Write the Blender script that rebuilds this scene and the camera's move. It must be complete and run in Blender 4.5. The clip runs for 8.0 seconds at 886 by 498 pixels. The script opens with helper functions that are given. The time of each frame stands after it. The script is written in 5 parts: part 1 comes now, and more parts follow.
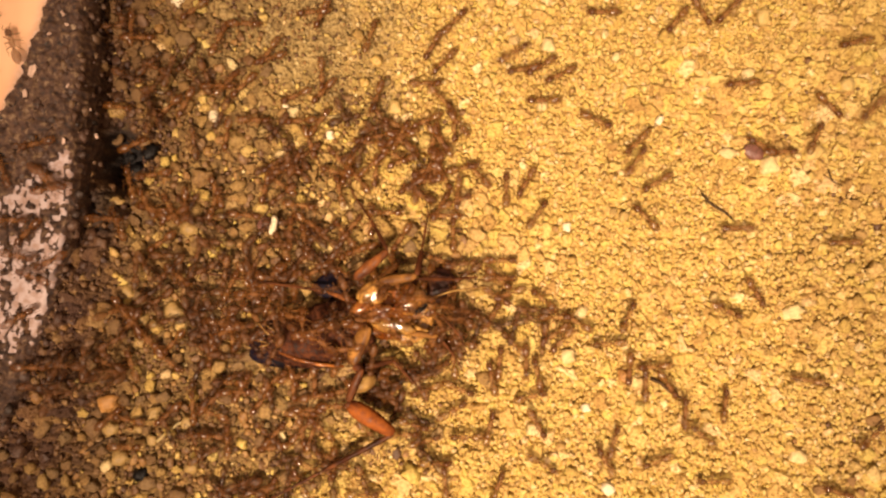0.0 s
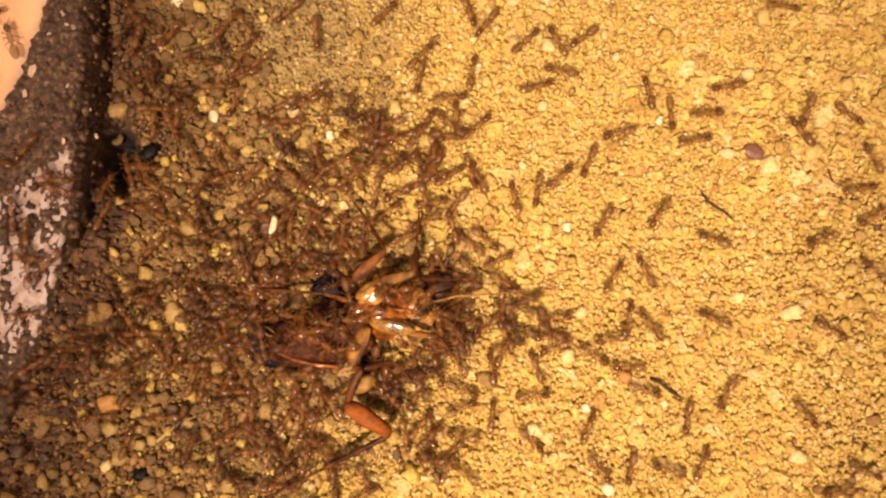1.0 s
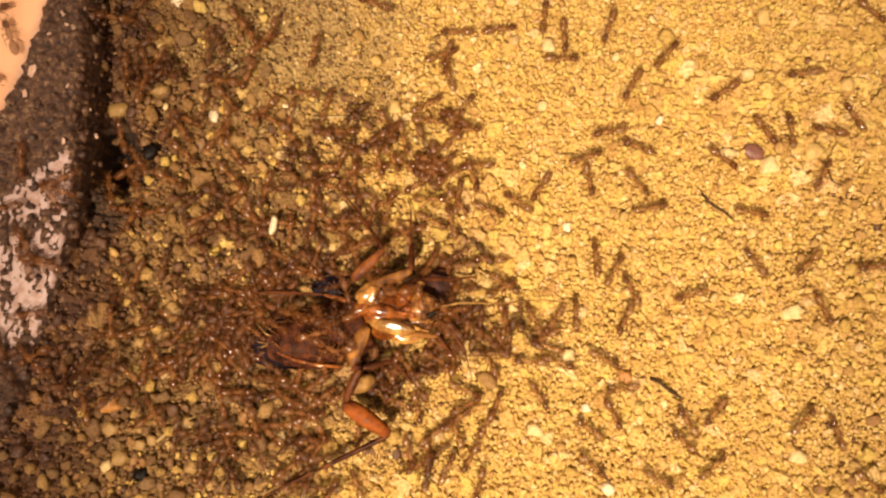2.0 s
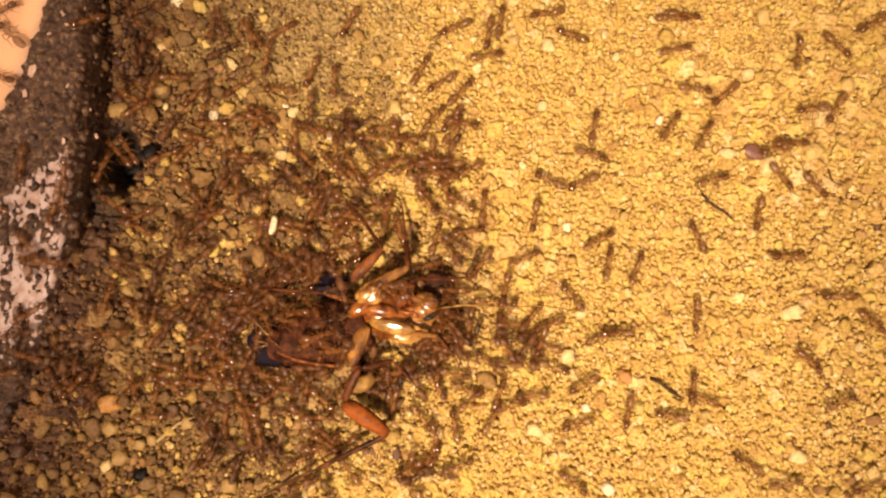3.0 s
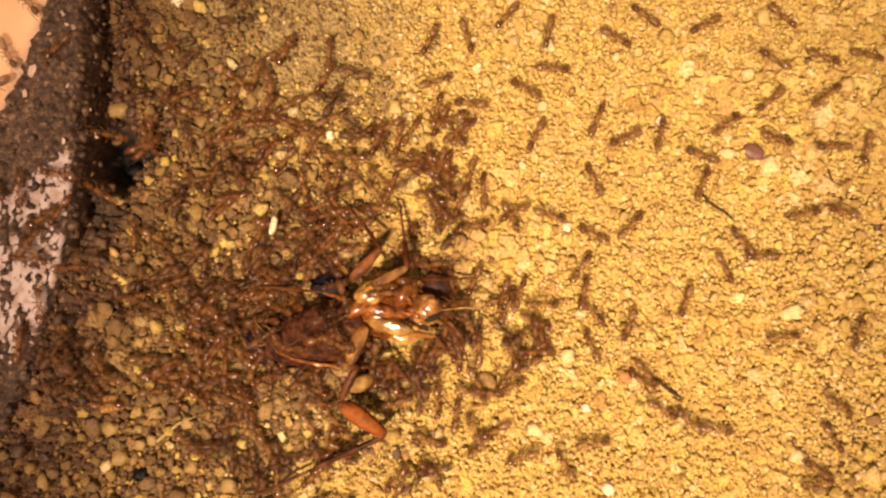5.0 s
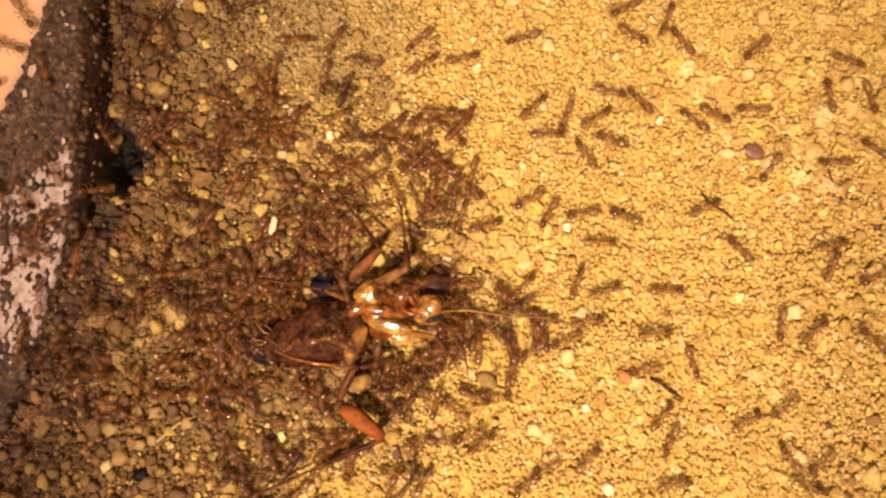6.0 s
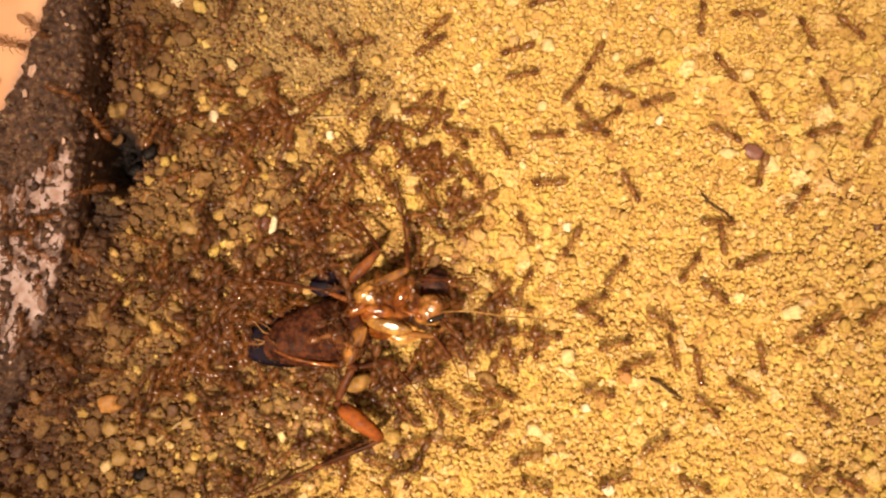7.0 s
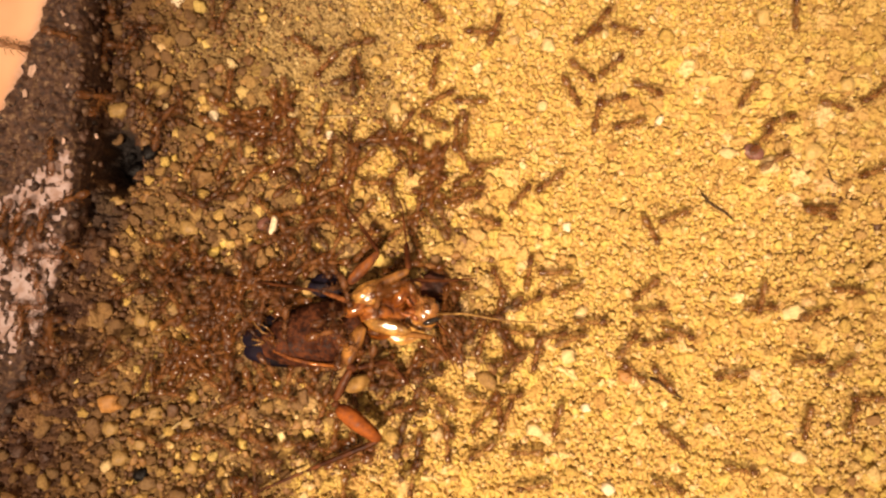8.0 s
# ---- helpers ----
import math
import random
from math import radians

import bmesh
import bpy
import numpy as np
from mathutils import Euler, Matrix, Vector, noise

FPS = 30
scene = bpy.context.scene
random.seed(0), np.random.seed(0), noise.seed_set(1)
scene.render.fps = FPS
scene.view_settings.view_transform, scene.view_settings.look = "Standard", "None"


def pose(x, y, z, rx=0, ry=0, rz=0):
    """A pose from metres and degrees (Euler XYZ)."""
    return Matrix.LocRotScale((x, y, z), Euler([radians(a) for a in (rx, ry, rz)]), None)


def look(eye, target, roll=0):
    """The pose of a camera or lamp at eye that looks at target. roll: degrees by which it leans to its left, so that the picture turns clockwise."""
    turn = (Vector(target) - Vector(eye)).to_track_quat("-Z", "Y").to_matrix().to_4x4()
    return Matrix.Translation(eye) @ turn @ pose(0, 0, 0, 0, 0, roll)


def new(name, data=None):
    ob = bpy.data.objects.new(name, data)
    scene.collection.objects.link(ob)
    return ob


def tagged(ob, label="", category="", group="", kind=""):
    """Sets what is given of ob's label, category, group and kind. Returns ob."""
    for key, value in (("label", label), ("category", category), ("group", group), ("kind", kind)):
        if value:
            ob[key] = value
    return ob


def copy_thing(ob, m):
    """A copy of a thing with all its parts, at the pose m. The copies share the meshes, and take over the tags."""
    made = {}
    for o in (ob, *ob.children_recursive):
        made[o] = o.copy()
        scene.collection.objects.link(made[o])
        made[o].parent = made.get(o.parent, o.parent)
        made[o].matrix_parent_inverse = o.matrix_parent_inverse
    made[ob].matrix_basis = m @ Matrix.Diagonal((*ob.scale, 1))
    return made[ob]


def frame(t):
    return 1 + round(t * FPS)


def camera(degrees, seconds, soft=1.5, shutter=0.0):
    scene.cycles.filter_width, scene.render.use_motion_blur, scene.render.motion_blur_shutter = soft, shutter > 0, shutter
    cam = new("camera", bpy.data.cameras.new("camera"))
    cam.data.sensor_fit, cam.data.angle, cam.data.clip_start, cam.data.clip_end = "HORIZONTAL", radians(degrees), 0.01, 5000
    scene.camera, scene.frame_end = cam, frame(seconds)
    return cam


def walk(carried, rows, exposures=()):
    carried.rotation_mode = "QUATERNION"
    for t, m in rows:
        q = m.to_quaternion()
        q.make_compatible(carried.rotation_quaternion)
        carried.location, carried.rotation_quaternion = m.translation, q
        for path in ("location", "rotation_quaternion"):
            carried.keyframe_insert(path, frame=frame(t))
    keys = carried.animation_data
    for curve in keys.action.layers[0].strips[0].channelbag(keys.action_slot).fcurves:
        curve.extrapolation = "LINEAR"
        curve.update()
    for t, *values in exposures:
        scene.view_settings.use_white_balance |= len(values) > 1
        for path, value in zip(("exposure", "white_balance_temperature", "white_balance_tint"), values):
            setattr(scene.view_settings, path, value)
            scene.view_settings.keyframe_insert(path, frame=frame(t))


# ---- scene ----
H = 0.0815                      # the lens above the ground
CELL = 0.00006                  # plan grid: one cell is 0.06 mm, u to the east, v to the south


def spot(u, v, z=0.0):
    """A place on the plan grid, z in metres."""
    return Vector(((u - 784) * CELL, (441 - v) * CELL, z))


cam = camera(60, 8.0, soft=2.35, shutter=0.9)
walk(cam, [(0.0, pose(0, 0, H)), (8.0, pose(0, 0, H))], exposures=[(0.0, 0.0), (8.0, 0.0)])

# ---- light: a warm torch held to the south, and an even warm fill added all round ----
world = bpy.data.worlds.new("ambient_fill")
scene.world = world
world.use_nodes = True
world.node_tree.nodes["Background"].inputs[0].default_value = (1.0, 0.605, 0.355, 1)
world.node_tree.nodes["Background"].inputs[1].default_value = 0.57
torch = bpy.data.lights.new("torch", "SPOT")
torch.energy, torch.color = 27.8, (1.0, 0.730, 0.505)
torch.spot_size, torch.spot_blend, torch.shadow_soft_size = radians(17.7), 1.0, 0.022
new("torch", torch).matrix_basis = look((-0.08, -0.19, 0.45), spot(965, 495))


# ---- materials ----
def material(name, rough=0.6, metal=0.0, spec=0.5):
    m = bpy.data.materials.new(name)
    m.use_nodes = True
    b = m.node_tree.nodes["Principled BSDF"]
    b.inputs["Roughness"].default_value, b.inputs["Metallic"].default_value = rough, metal
    b.inputs["Specular IOR Level"].default_value = spec
    return m, m.node_tree.nodes, m.node_tree.links, b


def ramp(nodes, stops):
    r = nodes.new("ShaderNodeValToRGB")
    while len(r.color_ramp.elements) < len(stops):
        r.color_ramp.elements.new(0.5)
    for e, (p, c) in zip(r.color_ramp.elements, stops):
        e.position, e.color = p, (*c, 1)
    return r


def grain_noise(nodes, links, scale, detail=4.0):
    n, c = nodes.new("ShaderNodeTexNoise"), nodes.new("ShaderNodeTexCoord")
    n.inputs["Scale"].default_value, n.inputs["Detail"].default_value = scale, detail
    links.new(c.outputs["Object"], n.inputs["Vector"])
    return n


def mixed(nodes, links, fac, a, b, blend="MIX"):
    m = nodes.new("ShaderNodeMix")
    m.data_type, m.blend_type = "RGBA", blend
    if isinstance(fac, float):
        m.inputs[0].default_value = fac
    else:
        links.new(fac, m.inputs[0])
    for k, s in ((6, a), (7, b)):
        if isinstance(s, tuple):
            m.inputs[k].default_value = (*s, 1)
        else:
            links.new(s, m.inputs[k])
    return m.outputs[2]


def bump(nodes, links, b, height, strength, dist):
    n = nodes.new("ShaderNodeBump")
    n.inputs["Strength"].default_value, n.inputs["Distance"].default_value = strength, dist
    links.new(height, n.inputs["Height"])
    links.new(n.outputs[0], b.inputs["Normal"])


def stone_material(name, stops, by_object=False, rough=0.55):
    """Mineral grains: a hue for each grain, mottling and pitting on it."""
    m, nodes, links, b = material(name, rough)
    if by_object:
        rnd = nodes.new("ShaderNodeObjectInfo").outputs["Random"]
    else:
        rnd = nodes.new("ShaderNodeNewGeometry").outputs["Random Per Island"]
    base = ramp(nodes, stops)
    links.new(rnd, base.inputs[0])
    mott = grain_noise(nodes, links, 2600 if not by_object else 2.6)
    tone = ramp(nodes, [(0.32, (0.55, 0.46, 0.36)), (0.58, (1.0, 1.0, 1.0))])
    links.new(mott.outputs[0], tone.inputs[0])
    links.new(mixed(nodes, links, 1.0, base.outputs[0], tone.outputs[0], "MULTIPLY"), b.inputs["Base Color"])
    pit = grain_noise(nodes, links, 4200 if not by_object else 9)
    bump(nodes, links, b, pit.outputs[0], 0.8, 0.00015)
    return m


SAND = [(0.0, (0.33, 0.20, 0.058)), (0.14, (0.475, 0.335, 0.082)), (0.32, (0.44, 0.285, 0.095)), (0.5, (0.535, 0.41, 0.10)), (0.66, (0.485, 0.33, 0.115)), (0.84, (0.555, 0.43, 0.13)), (0.94, (0.56, 0.40, 0.19)), (1.0, (0.66, 0.55, 0.28))]
SOIL = [(0.0, (0.075, 0.035, 0.014)), (0.2, (0.133, 0.067, 0.024)), (0.45, (0.182, 0.096, 0.032)), (0.6, (0.187, 0.110, 0.043)), (0.75, (0.244, 0.127, 0.037)), (0.92, (0.291, 0.167, 0.050)), (1.0, (0.395, 0.250, 0.086))]
# soil for the bed, darkened to paint shade into gaps between lumps
SHADED_SOIL = [(p, tuple(0.68 * x for x in c)) for p, c in SOIL]
# dark dirt beside the plinth, with the shade there painted in
DIRT_SHADE = [(0.0, (0.050, 0.021, 0.012)), (0.5, (0.092, 0.043, 0.019)), (0.85, (0.150, 0.077, 0.030)), (1.0, (0.24, 0.145, 0.055))]
sand_mat = stone_material("yellow_sand", SAND)
soil_mat = stone_material("brown_soil", SOIL)
dirt_shade_mat = stone_material("dark_dirt_shade", DIRT_SHADE)
GREY = [(0.0, (0.20, 0.140, 0.052)), (0.5, (0.29, 0.21, 0.082)), (1.0, (0.38, 0.29, 0.13))]
grey_mat = stone_material("grey_sand", GREY)
crumb_mat = stone_material("dirt_crumb", [(0.0, (0.030, 0.018, 0.013)), (0.45, (0.076, 0.037, 0.024)), (0.8, (0.115, 0.063, 0.035)), (0.97, (0.17, 0.105, 0.056)), (1.0, (0.36, 0.27, 0.19))])
pebble_mat = stone_material("ochre_pebble", SAND, True)
clod_mat = stone_material("brown_pebble", [(0.0, (0.13, 0.070, 0.024)), (0.3, (0.185, 0.104, 0.033)), (0.5, (0.185, 0.116, 0.045)), (0.7, (0.24, 0.134, 0.038)), (1.0, (0.33, 0.215, 0.066))], True)


def plain_stone(name, colour, rough=0.5, spec=0.4):
    m, nodes, links, b = material(name, rough, 0.0, spec)
    n = grain_noise(nodes, links, 1800)
    dark = tuple(c * 0.62 for c in colour)
    r = ramp(nodes, [(0.3, dark), (0.65, colour)])
    links.new(n.outputs[0], r.inputs[0])
    links.new(r.outputs[0], b.inputs["Base Color"])
    bump(nodes, links, b, grain_noise(nodes, links, 3800).outputs[0], 0.8, 0.00016)
    return m


orange_stone = plain_stone("orange_stone", (0.41, 0.205, 0.058))
pale_stone = plain_stone("pale_stone", (0.64, 0.49, 0.23))
white_stone = plain_stone("white_stone", (0.74, 0.64, 0.44), 0.4)
black_crumb = plain_stone("black_crumb", (0.006, 0.005, 0.005), 0.45, 0.16)
plum_shell = plain_stone("plum_shell", (0.165, 0.074, 0.056), 0.22, 0.6)
dark_clod = plain_stone("dark_clod", (0.26, 0.145, 0.050), 0.8)
ochre_stone = plain_stone("ochre_stone", (0.52, 0.37, 0.13))
flake_mat = plain_stone("undercoat_flake", (0.60, 0.42, 0.33), 0.5)
foot_clod = plain_stone("foot_clod", (0.165, 0.092, 0.034), 0.8)
buff_stone = plain_stone("buff_stone", (0.34, 0.22, 0.074))


dark_stalk = plain_stone("dark_stalk", (0.060, 0.033, 0.014), 0.7, 0.2)
pale_stalk = plain_stone("pale_stalk", (0.40, 0.30, 0.13), 0.6)


def soil_bed_material():
    """The packed bed of clods: yellow in the open, brown towards the ledge."""
    m, nodes, links, b = material("packed_bed", 0.85)
    fine = grain_noise(nodes, links, 2600, 6)
    clod = nodes.new("ShaderNodeAttribute")
    clod.attribute_name = "clod"
    sandy, earthy = ramp(nodes, SAND), ramp(nodes, SHADED_SOIL)
    for r in (sandy, earthy):
        links.new(clod.outputs["Fac"], r.inputs[0])
    at = nodes.new("ShaderNodeAttribute")
    at.attribute_name = "earth"
    tone = ramp(nodes, [(0.30, (0.50, 0.38, 0.26)), (0.44, (0.90, 0.86, 0.80)), (0.62, (1.08, 1.08, 1.06))])
    links.new(fine.outputs[0], tone.inputs[0])
    pale, gr = ramp(nodes, GREY), nodes.new("ShaderNodeAttribute")
    gr.attribute_name = "grey"
    links.new(clod.outputs["Fac"], pale.inputs[0])
    base = mixed(nodes, links, at.outputs["Fac"], sandy.outputs[0], earthy.outputs[0])
    base = mixed(nodes, links, gr.outputs["Fac"], base, pale.outputs[0])
    black, hm = ramp(nodes, DIRT_SHADE), nodes.new("ShaderNodeAttribute")
    hm.attribute_name = "dirt_shade"
    links.new(clod.outputs["Fac"], black.inputs[0])
    base = mixed(nodes, links, hm.outputs["Fac"], base, black.outputs[0])
    # shade at the plinth's foot, painted into the bed as near black
    painted_shade = nodes.new("ShaderNodeAttribute")
    painted_shade.attribute_name = "foot_shade"
    base = mixed(nodes, links, painted_shade.outputs["Fac"], base, (0.011, 0.008, 0.008))
    links.new(mixed(nodes, links, 1.0, base, tone.outputs[0], "MULTIPLY"), b.inputs["Base Color"])
    bump(nodes, links, b, fine.outputs[0], 0.85, 0.0004)
    return m


bed_mat = soil_bed_material()


def paint_material():
    """Peach wall paint, worn to a pinkish white undercoat in places."""
    m, nodes, links, b = material("peach_paint", 0.55)
    big, fine = grain_noise(nodes, links, 130, 3), grain_noise(nodes, links, 1400, 5)
    at = nodes.new("ShaderNodeAttribute")
    at.attribute_name = "undercoat"
    peach = ramp(nodes, [(0.35, (0.76, 0.44, 0.25)), (0.6, (0.86, 0.53, 0.32))])
    under = ramp(nodes, [(0.38, (0.30, 0.20, 0.17)), (0.58, (0.43, 0.345, 0.345))])
    links.new(big.outputs[0], peach.inputs[0])
    links.new(fine.outputs[0], under.inputs[0])
    links.new(mixed(nodes, links, at.outputs["Fac"], peach.outputs[0], under.outputs[0]), b.inputs["Base Color"])
    bump(nodes, links, b, fine.outputs[0], 0.25, 0.0001)
    return m


paint_mat = paint_material()


def crust_material():
    m, nodes, links, b = material("dirt_crust", 0.8)
    fine, big = grain_noise(nodes, links, 1700, 7), grain_noise(nodes, links, 300, 3)
    r = ramp(nodes, [(0.34, (0.034, 0.020, 0.016)), (0.47, (0.074, 0.037, 0.025)), (0.58, (0.120, 0.068, 0.039)), (0.72, (0.30, 0.21, 0.13))])
    links.new(fine.outputs[0], r.inputs[0])
    tone = ramp(nodes, [(0.35, (0.6, 0.55, 0.5)), (0.65, (1, 1, 1))])
    links.new(big.outputs[0], tone.inputs[0])
    links.new(mixed(nodes, links, 1.0, r.outputs[0], tone.outputs[0], "MULTIPLY"), b.inputs["Base Color"])
    bump(nodes, links, b, fine.outputs[0], 0.8, 0.0003)
    return m


crust_mat = crust_material()


def chitin(name, dark, light, rough=0.16, scale=500, low=0.36, high=0.64, opaque=1.0, spec=0.5, coat=0.0):
    """Insect shell: glossy, blotched, finely pitted, thin ones a little see-through."""
    m, nodes, links, b = material(name, rough, 0.0, spec)
    b.inputs["Alpha"].default_value = opaque
    b.inputs["Coat Weight"].default_value, b.inputs["Coat Roughness"].default_value = coat, 0.07
    n, big = grain_noise(nodes, links, scale, 5), grain_noise(nodes, links, scale * 0.35, 2)
    r = ramp(nodes, [(low, dark), (high, light)])
    links.new(n.outputs[0], r.inputs[0])
    t = ramp(nodes, [(0.35, (0.35, 0.27, 0.22)), (0.58, (1.0, 1.0, 1.0))])
    links.new(big.outputs[0], t.inputs[0])
    links.new(mixed(nodes, links, 1.0, r.outputs[0], t.outputs[0], "MULTIPLY"), b.inputs["Base Color"])
    g = ramp(nodes, [(0.3, (rough, rough, rough)), (0.75, (rough * 2.4, rough * 2.4, rough * 2.4))])
    links.new(n.outputs[0], g.inputs[0])
    links.new(g.outputs[0], b.inputs["Roughness"])
    bump(nodes, links, b, n.outputs[0], 0.5, 0.00016)
    return m


amber = chitin("amber_shell", (0.16, 0.046, 0.008), (0.36, 0.128, 0.020), 0.12, 1500, coat=0.6)
honey = chitin("honey_shell", (0.20, 0.088, 0.017), (0.47, 0.255, 0.060), 0.12, 1400, coat=1.0)
cream = chitin("cream_shell", (0.22, 0.115, 0.027), (0.44, 0.275, 0.082), 0.12, 1400, coat=1.0)
femur_mat = chitin("femur_shell", (0.095, 0.028, 0.006), (0.20, 0.066, 0.012), 0.42, 1500, spec=0.25)
straw_femur = chitin("straw_femur_shell", (0.15, 0.062, 0.011), (0.29, 0.135, 0.027), 0.42, 1500, spec=0.3)
dull_cream = chitin("dull_cream_shell", (0.19, 0.105, 0.026), (0.33, 0.20, 0.06), 0.40, 1400, spec=0.25)
orange_femur = chitin("orange_femur_shell", (0.125, 0.032, 0.005), (0.25, 0.070, 0.009), 0.42, 1500, spec=0.2)
face_mat = chitin("face_shell", (0.17, 0.066, 0.012), (0.40, 0.190, 0.042), 0.16, 1400, coat=1.0)
lip_mat = chitin("lip_shell", (0.24, 0.070, 0.014), (0.42, 0.150, 0.036), 0.14, 1800, coat=0.8)
russet = chitin("russet_shell", (0.045, 0.015, 0.006), (0.12, 0.040, 0.012), 0.30, 1100, spec=0.12)
belly = chitin("belly_shell", (0.028, 0.010, 0.006), (0.088, 0.029, 0.012), 0.45, 2400, spec=0.10)
wing_mat = chitin("dark_wing", (0.004, 0.003, 0.007), (0.012, 0.009, 0.018), 0.35, spec=0.05)
maroon = chitin("maroon_shell", (0.028, 0.009, 0.006), (0.080, 0.026, 0.014), 0.30, 900, spec=0.2)
eye_mat = chitin("black_eye", (0.006, 0.005, 0.005), (0.012, 0.010, 0.009), 0.05, coat=1.0)
ant_head = chitin("ant_head_shell", (0.125, 0.046, 0.011), (0.215, 0.084, 0.018), 0.12, 1300, opaque=0.70)
ant_body = chitin("ant_body_shell", (0.225, 0.090, 0.021), (0.360, 0.155, 0.037), 0.36, 1300, opaque=0.42, spec=0.35)
ant_rear = chitin("ant_gaster_shell", (0.205, 0.083, 0.019), (0.335, 0.143, 0.033), 0.14, 1300, opaque=0.44)
ant_knot = chitin("ant_knot_shell", (0.062, 0.024, 0.008), (0.165, 0.064, 0.017), 0.26, 1300, opaque=0.48, spec=0.35)
ant_limb = chitin("ant_leg_shell", (0.200, 0.084, 0.020), (0.290, 0.130, 0.032), 0.45, 1300, opaque=0.46, spec=0.2)


# ---- mesh helpers ----
def part(name, bm, mat, parent, label="", smooth=True):
    me = bpy.data.meshes.new(name)
    for f in bm.faces:
        f.smooth = smooth
    bm.to_mesh(me)
    bm.free()
    me.materials.append(mat)
    ob = new(name, me)
    ob.parent = parent
    return tagged(ob, label)


def ball(centre, size, turn=(0, 0, 0), seg=14, rings=9, wobble=0.0):
    """An ellipsoid bmesh, a little uneven where wobble is given."""
    bm = bmesh.new()
    bmesh.ops.create_uvsphere(bm, u_segments=seg, v_segments=rings, radius=1.0)
    m = Matrix.Translation(centre) @ Euler([radians(a) for a in turn]).to_matrix().to_4x4()
    for w in bm.verts:
        k = 1 + wobble * noise.noise(w.co * 1.7 + Vector(centre) * 3000)
        w.co = m @ Vector([w.co[i] * size[i] * k for i in range(3)])
    return bm


def tube(points, radii, sides=7, flat=1.0, bm=None):
    """A tapered limb through points; flat under 1 makes it wider than thick."""
    bm = bm or bmesh.new()
    pts, rings = [Vector(p) for p in points], []
    for i, p in enumerate(pts):
        d = (pts[min(i + 1, len(pts) - 1)] - pts[max(i - 1, 0)]).normalized()
        side = d.cross(Vector((0, 0, 1)))
        side = side.normalized() if side.length > 1e-4 else Vector((1, 0, 0))
        up = side.cross(d)
        rings.append([bm.verts.new(p + radii[i] * (math.cos(a) * side + flat * math.sin(a) * up))
                      for a in (2 * math.pi * k / sides for k in range(sides))])
    for a, b in zip(rings, rings[1:]):
        for k in range(sides):
            bm.faces.new((a[k], a[(k + 1) % sides], b[(k + 1) % sides], b[k]))
    bm.faces.new(rings[0][::-1])
    bm.faces.new(rings[-1])
    return bm


def limb(a, b, ra, rb, swell=1.25, sides=8, flat=0.75):
    """A leg joint from a to b, thicker in its middle, with rounded ends."""
    a, b = Vector(a), Vector(b)
    steps = [(0.0, 0.35), (0.04, 0.75), (0.15, 1.0), (0.4, swell), (0.7, (1 + swell) / 2), (0.9, 0.95), (0.97, 0.7), (1.0, 0.3)]
    return tube([a.lerp(b, s) for s, _ in steps], [k * (ra + (rb - ra) * s) for s, k in steps], sides, flat)


def smooth01(x):
    x = min(1.0, max(0.0, x))
    return x * x * (3 - 2 * x)


# ---- the lie of the land ----
EDGE = [(-400, 148), (0, 148), (120, 146), (230, 134), (300, 127), (380, 121), (460, 104), (540, 82), (620, 54), (700, 22), (780, -14), (900, -70), (1400, -310)]
LEDGE_TOP = 0.0046


def edge_u(v):
    """How far east the ledge reaches at v, on the ground's plan."""
    u, v = EDGE[-1][1], max(EDGE[0][0], v)
    for (va, ua), (vb, ub) in zip(EDGE, EDGE[1:]):
        if v <= vb:
            u = ua + (ub - ua) * (v - va) / (vb - va)
            break
    return 784 + (u - 784) * (H - LEDGE_TOP) / H


def earthiness(u, v):
    """1 in the brown soil by the ledge, 0 in the clean yellow sand, slightly up towards the far east."""
    n = noise.noise(Vector((u / 150, v / 150, 3.1))) * 130 + noise.noise(Vector((u / 45, v / 45, 7.7))) * 70
    line = 640 + 150 * smooth01((v - 250) / 250) - 230 * smooth01((v - 640) / 240)
    far = 0.16 * smooth01((u - 1320 + 0.6 * n) / 140)
    return far + (0.84 + 0.16 * smooth01((260 - u) / 150)) * smooth01((line - u + 1.2 * n) / 360 + 0.40)


def dirt_shade(u, v):
    """1 in the dark dirt along the plinth's foot and in the shade painted beside it."""
    off = u - edge_u(v) + 40 * noise.noise(Vector((u / 40, v / 40, 30.0)))
    hollow = 0.8 * smooth01(1.5 - 1.1 * math.hypot((u - 244) / 62, (v - 262) / 95) + noise.noise(Vector((u / 30, v / 30, 33.0))) * 0.5)
    return 0.95 * max(hollow, smooth01(1.2 - off / 135) * smooth01((v - 380) / 160), smooth01(1.35 - off / 82))


def foot_shade(u, v):
    """1 where shade is painted black in and below the hollow at the plinth's foot."""
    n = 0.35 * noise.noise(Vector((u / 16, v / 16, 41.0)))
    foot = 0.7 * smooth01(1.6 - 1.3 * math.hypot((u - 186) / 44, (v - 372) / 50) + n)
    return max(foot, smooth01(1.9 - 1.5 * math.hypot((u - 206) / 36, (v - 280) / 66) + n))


def greyness(u, v):
    """1 on the bare, fine grey patch."""
    n = noise.noise(Vector((u / 60, v / 60, 12.0))) * 0.6
    return 0.8 * smooth01(1.25 - 0.75 * math.hypot((u - 550) / 150, (v - 60) / 120) + n)


